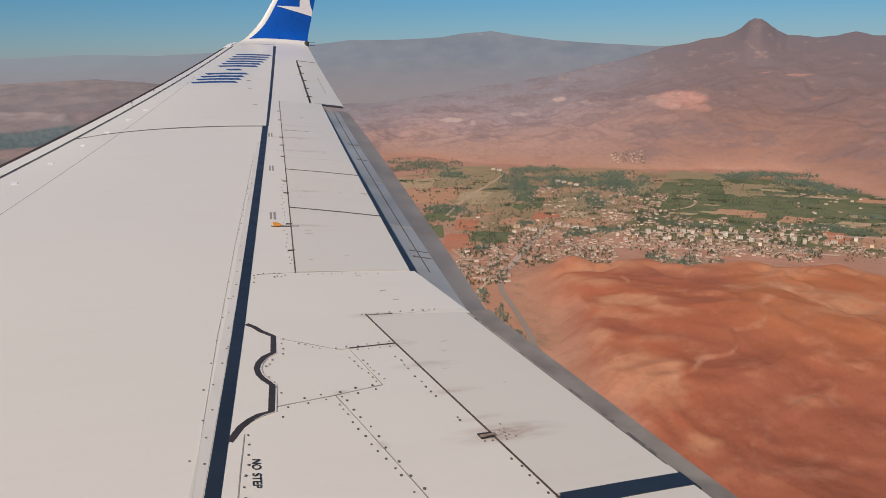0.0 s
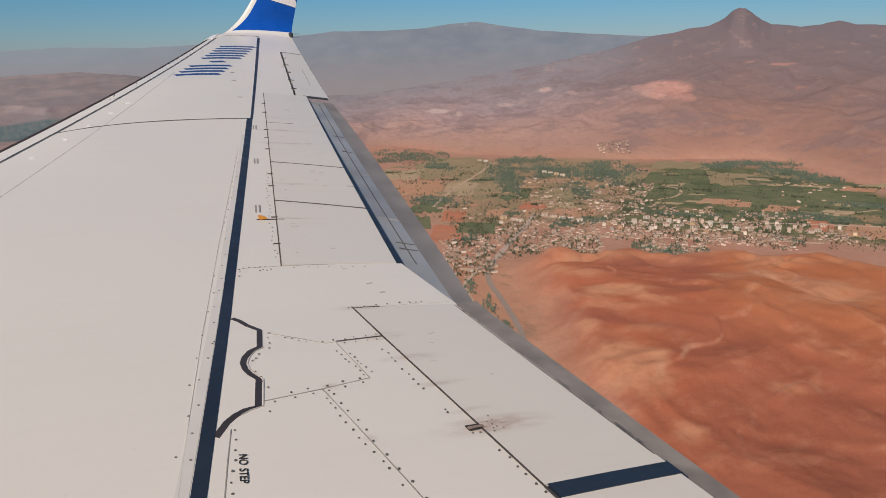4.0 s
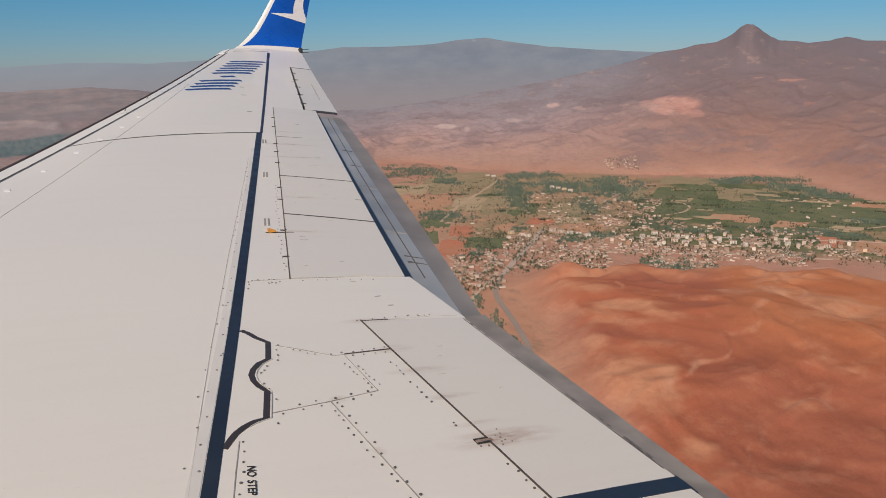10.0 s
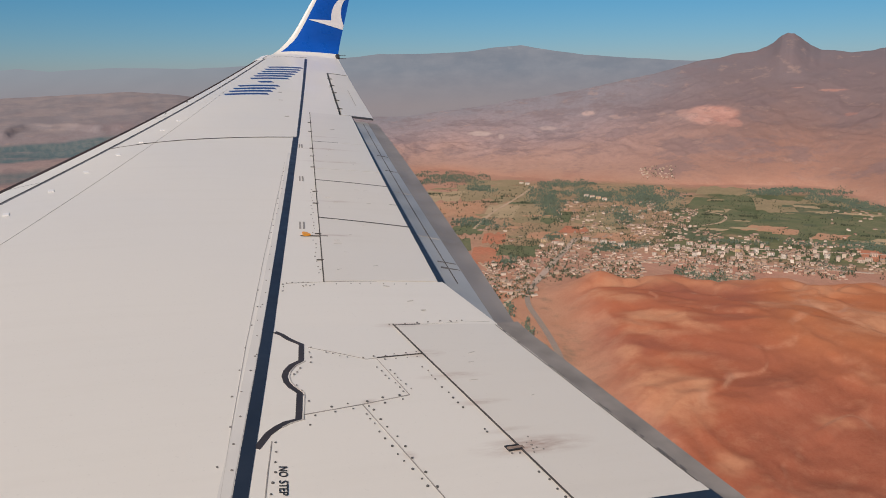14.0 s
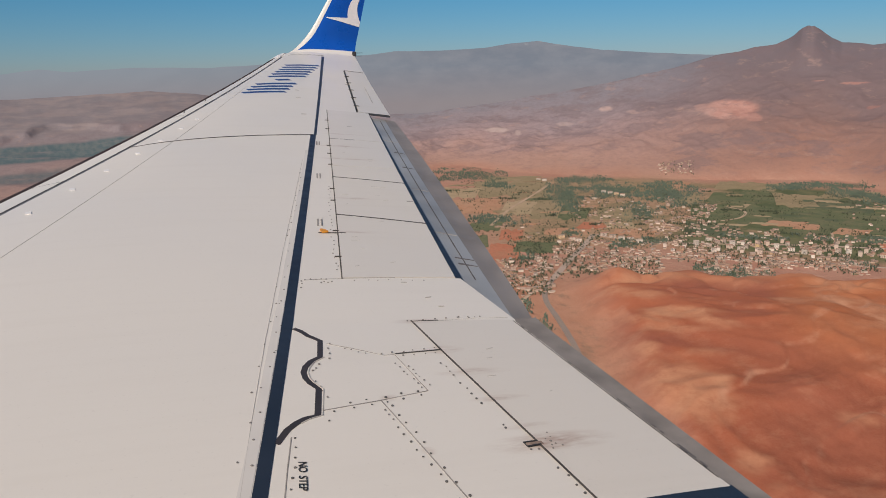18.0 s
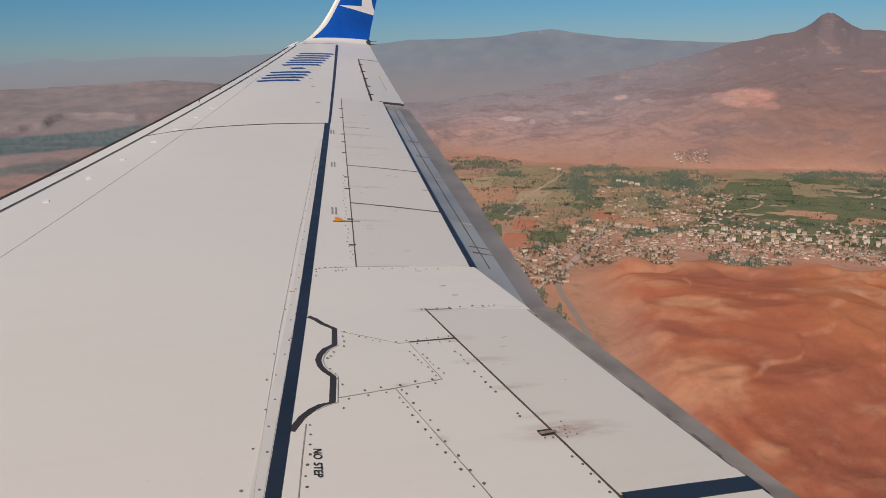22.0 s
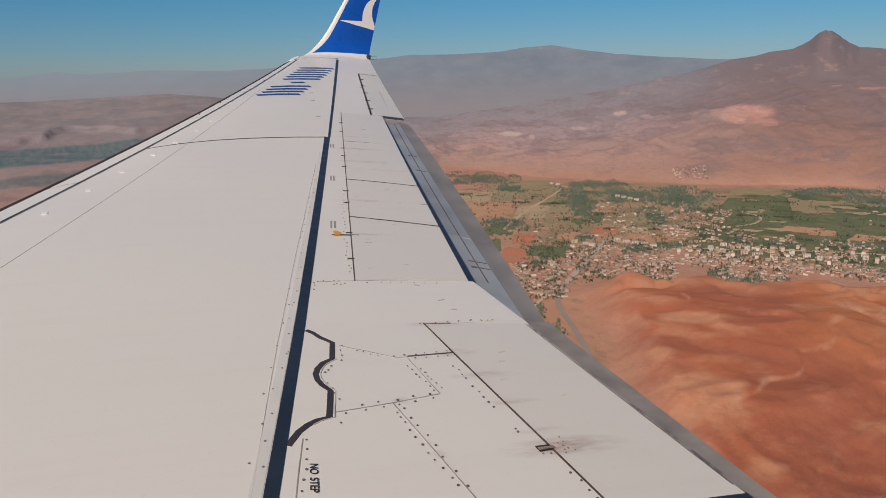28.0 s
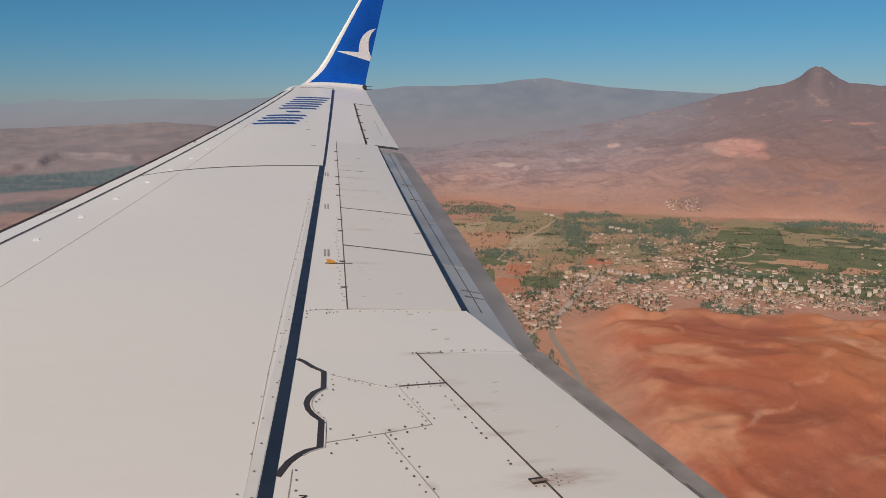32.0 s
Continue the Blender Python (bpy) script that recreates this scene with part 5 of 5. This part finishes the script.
# narrow strips of the open valley
for k in range(56):
    if k % 3:
        az, rg, crop = rnd.uniform(44.5, 60), rnd.uniform(2200, 2860), rnd.choice(("green", "dark", "olive", "green", "stubble", "dark"))
    else:
        az, rg, crop = rnd.uniform(24, 36), rnd.uniform(2080, 3000), rnd.choice(("olive", "stubble", "green", "bare", "olive"))
    field(az, az + rnd.uniform(0.8, 2.6), rg, rg + rnd.uniform(16, 45), crop, rnd, 0.90 + 0.004 * k, rnd.uniform(-0.3, 0.6))
for k in range(60):
    az, rg = rnd.uniform(25, 60), rnd.uniform(2180, 2950)
    grove(az, az + rnd.uniform(0.6, 2.2), rg, rg + rnd.uniform(6, 22), rnd.randint(30, 90), 900 + k, 5.0, 1.0, "hedge", "ragged green hedge line between fields", GARDEN)

# ---- houses ----
def wall_mat(name, stops):
    s = Shade(name, 0.85, 0, 0.2)
    c = s.ramp(s.chance(), stops)
    c = s.mix(s.calc("MULTIPLY", s.noise(s.pos, 0.5, 4), 0.25), c, (0.36, 0.29, 0.24))
    return s.done(c)


WALLS = wall_mat("house_render", [(0, (0.620, 0.498, 0.396)), (0.25, (0.440, 0.310, 0.224)), (0.5, (0.380, 0.244, 0.163)), (0.78, (0.740, 0.630, 0.516)), (1, (0.460, 0.301, 0.215))])
BLOCKS = wall_mat("apartment_render", [(0, (0.740, 0.630, 0.525)), (0.3, (0.620, 0.442, 0.335)), (0.55, (0.580, 0.461, 0.361)), (0.8, (0.780, 0.677, 0.576)), (0.93, (0.660, 0.432, 0.198)), (1, (0.600, 0.367, 0.275))])
ROOFS = wall_mat("roof_cover", [(0, (0.260, 0.179, 0.129)), (0.35, (0.380, 0.263, 0.198)), (0.6, (0.360, 0.160, 0.103)), (0.8, (0.500, 0.395, 0.318)), (1, (0.200, 0.146, 0.112))])
GLASSM = plain("window_dark_glass", (0.05, 0.06, 0.07), 0.2, 0, 0.3)


def box_bm(sx, sy, sz, z0=0.0, bevel=0.0):
    bm = bmesh.new()
    bmesh.ops.create_cube(bm, size=1.0, matrix=Matrix.Translation((0, 0, z0 + sz / 2)) @ Matrix.Diagonal((sx, sy, sz, 1)))
    if bevel:
        bmesh.ops.bevel(bm, geom=[e for e in bm.edges if abs(e.verts[0].co.z - e.verts[1].co.z) > 0.1], offset=bevel, segments=1, affect="EDGES")
    return bm


def gable_bm(sx, sy, z0, rise, eave=0.5):
    bm = bmesh.new()
    x, y = sx / 2 + eave, sy / 2 + eave
    lo = [bm.verts.new(p) for p in ((-x, -y, z0), (x, -y, z0), (x, y, z0), (-x, y, z0))]
    hi = [bm.verts.new(p) for p in ((-x * 0.9, 0, z0 + rise), (x * 0.9, 0, z0 + rise))]
    bm.faces.new(lo[::-1])
    bm.faces.new((lo[0], lo[1], hi[1], hi[0]))
    bm.faces.new((lo[2], lo[3], hi[0], hi[1]))
    bm.faces.new((lo[1], lo[2], hi[1]))
    bm.faces.new((lo[3], lo[0], hi[0]))
    return bm


def cottage(sx, sy, h, rise, label):
    ob = tagged(new("house"), label, "house", "houses of the town")
    part("wall", box_bm(sx, sy, h + 1.5, -1.5), WALLS, ob, "", False)
    if rise > 0:
        part("roof", gable_bm(sx, sy, h + 0.01, rise), ROOFS, ob, "", False)
    else:
        part("roof", box_bm(sx + 0.6, sy + 0.6, 0.35, h + 0.01), ROOFS, ob, "", False)
    return ob


PANE = bpy.data.meshes.new('window')
bm = box_bm(1.6, 0.12, 1.3, -0.65)
bm.to_mesh(PANE)
bm.free()
PANE.materials.append(GLASSM)


def apartment(sx, sy, floors, label):
    h = floors * 2.9
    ob = tagged(new("apartment_building"), label, "apartment building", "apartment blocks of the town")
    part("wall", box_bm(sx, sy, h + 1.5, -1.5), BLOCKS, ob, "", False)
    part("roof", gable_bm(sx, sy, h + 0.01, 2.0, 0.4), ROOFS, ob, "", False)
    for side in (-1, 1):
        for f in range(floors):
            for k in range(4):
                pane = new("window", PANE)
                pane.parent = ob
                pane.matrix_basis = pose((k - 1.5) * sx / 4.3, side * (sy / 2 + 0.02), f * 2.9 + 1.6)
    return ob


rnd = random.Random(33)
kinds = [cottage(9, 7, 3.0, 1.6, "small low house with a pitched roof"), cottage(8, 7, 3.0, 0, "small flat-roofed mud-plastered house"), cottage(11, 8, 5.6, 1.9, "two-storey rendered house with a pitched roof"),
         cottage(13, 7, 3.1, 1.5, "long low house with a pitched roof"), cottage(6.5, 5.5, 2.7, 0, "small flat-roofed earthen outbuilding")]
blocks = [apartment(12, 9, 4, "pale four-storey rendered apartment building"), apartment(16, 8, 3, "long pale three-storey apartment building"), apartment(10, 8.5, 3, "plain three-storey rendered apartment building")]
originals = kinds + blocks


def lay(ob, az, rg, turn):
    return copy_thing(ob, Matrix.Translation(at(az, rg, ground_at(az, rg))) @ Euler((0, 0, radians(turn))).to_matrix().to_4x4())


spots = []
for (p0, q0), (p1, q1) in zip(MAIN, MAIN[1:]):
    spots += [(at(p0 + (p1 - p0) * k / 12, q0 + (q1 - q0) * k / 12), 9) for k in range(12)]


def free(az, rg, gap):
    p = at(az, rg)
    if any((p - q).length < gap + g for q, g in spots):
        return False
    spots.append((p, gap))
    return True


# apartment blocks in the middle of the town, long halls by the main road and out in the green
for a0, a1, r0, r1, count in ((41.9, 44.5, 1918, 2059, 5), (44.8, 49.6, 1970, 2110, 20), (49.6, 52.4, 1994, 2138, 6), (53.1, 55.3, 2043, 2121, 6), (55.7, 59.4, 2056, 2158, 5)):
    made = tries = 0
    while made < count and tries < 400:
        az, rg = rnd.uniform(a0, a1), rnd.uniform(r0, r1)
        tries += 1
        if free(az, rg, 11):
            lay(rnd.choice(blocks), az, rg, 90 - az + rnd.choice((-12, 4, 12, 90)) + rnd.uniform(-5, 5))
            made += 1
for a0, a1, r0, r1, count in ((36.8, 40.4, 2046, 2126, 11), (34.3, 36.0, 2030, 2079, 4), (37.3, 39.1, 2750, 2860, 4), (32.5, 33.4, 3114, 3150, 2)):
    for k in range(count):
        f = (k + 0.5) / count
        az, rg = a0 + (a1 - a0) * f, r1 + (r0 - r1) * f + rnd.uniform(-8, 8)
        if free(az, rg, 10):
            lay(blocks[1], az, rg, 90 - az + 14 + rnd.uniform(-6, 6))
laid = 0
AREAS = ((34.0, 42.1, 1735, 2030, 5), (30.2, 34.1, 1540, 1840, 3), (42.1, 55.4, 1880, 1992, 6), (44.3, 49.3, 1725, 1850, 3), (55.4, 60.0, 1966, 2110, 1))
while laid < 250:
    a0, a1, r0, r1, _ = rnd.choices(AREAS, [v[4] for v in AREAS])[0]
    az, rg = rnd.uniform(a0, a1), rnd.uniform(r0, r1)
    if free(az, rg, 5.5):
        lay(rnd.choice(kinds), az, rg, 90 - az + rnd.choice((0, 12, 24, 90, 102)) + rnd.uniform(-6, 6))
        laid += 1
for ob in originals:
    for o in (*ob.children_recursive, ob):
        bpy.data.objects.remove(o)


# crowded small houses past the first hundreds, as one mass
def mass(name, label, regions, rnd):
    vs, fs, fr = [], [], []
    for a0, a1, r0, r1, n, size in regions:
        for _ in range(n):
            az, rg = rnd.uniform(a0, a1), rnd.uniform(r0, r1)
            rg = round(rg / 26) * 26 + rnd.choice((-7, 7)) + rnd.uniform(-2, 2)
            if waves(np.array(az * 1.3 + 5), np.array(rg / 60.0)) + 0.5 * waves(np.array(az * 4.1 + 15), np.array(rg / 30.0)) < rnd.uniform(-0.35, 0.30):
                continue
            if any((at(az, rg) - q).length < g + 4 for q, g in spots):
                continue
            c = at(az, rg, ground_at(az, rg))
            sx, sy, h, t = size * rnd.uniform(0.7, 1.5), size * rnd.uniform(0.6, 1.0), rnd.uniform(2.4, 4.6), radians(90 - az + rnd.choice((0, 12, 90, 40)))
            ux, uy = Vector((math.cos(t), math.sin(t), 0)) * sx / 2, Vector((-math.sin(t), math.cos(t), 0)) * sy / 2
            k = len(vs)
            for zz in (-1.0, h):
                for p, q in ((-1, -1), (1, -1), (1, 1), (-1, 1)):
                    v = c + ux * p + uy * q
                    vs.append((v.x, v.y, c.z + zz))
            r = [c + ux * 0.95 + Vector((0, 0, h + 1.0)), c - ux * 0.95 + Vector((0, 0, h + 1.0))]
            vs.extend([tuple(r[1]), tuple(r[0])])
            fs += [(k, k + 1, k + 5, k + 4), (k + 1, k + 2, k + 6, k + 5), (k + 2, k + 3, k + 7, k + 6), (k + 3, k, k + 4, k + 7)]
            fr += [0] * 4
            fs += [(k + 4, k + 5, k + 9, k + 8), (k + 6, k + 7, k + 8, k + 9), (k + 5, k + 6, k + 9), (k + 7, k + 4, k + 8)]
            fr += [1] * 4
    ob = grid_mesh(name, vs, fs, MASSW)
    ob.data.materials.append(MASSR)
    ob.data.polygons.foreach_set("material_index", fr)
    return tagged(ob, label, "houses", "", "stuff")


def island_mat(name, stops):
    s = Shade(name, 0.85, 0, 0.2)
    r = s.t.nodes.new("ShaderNodeNewGeometry").outputs["Random Per Island"]
    return s.done(s.ramp(r, stops))


MASSW = island_mat("small_house_walls", [(0, (0.500, 0.376, 0.284)), (0.35, (0.340, 0.226, 0.155)), (0.65, (0.400, 0.273, 0.198)), (0.85, (0.700, 0.583, 0.473)), (1, (0.330, 0.216, 0.146))])
MASSR = island_mat("small_house_roofs", [(0, (0.150, 0.108, 0.086)), (0.4, (0.300, 0.207, 0.155)), (0.7, (0.300, 0.150, 0.103)), (1, (0.460, 0.357, 0.284))])
rnd = random.Random(44)
mass("crowded_houses", "crowded small rendered houses of the old town", [(33.9, 42.1, 1728, 2043, 800, 6.6), (29.9, 34.1, 1530, 1849, 560, 6.0), (42.1, 55.4, 1870, 2130, 1250, 7.0), (44.1, 49.4, 1720, 1859, 420, 6.4), (55.4, 60.0, 1966, 2122, 320, 6.6)], rnd)
mass("scattered_houses", "scattered small houses among the groves", [(41.2, 45.4, 2147, 2775, 520, 8.0), (41.3, 43.6, 3270, 3400, 75, 6.0), (45.4, 50.1, 2160, 2300, 90, 8.0), (35.5, 41.1, 2140, 2795, 240, 8.0), (50.2, 56.2, 2130, 2260, 90, 8.0), (29.5, 33, 2050, 2300, 40, 8.0), (54, 58, 2300, 2900, 40, 8.0)], rnd)
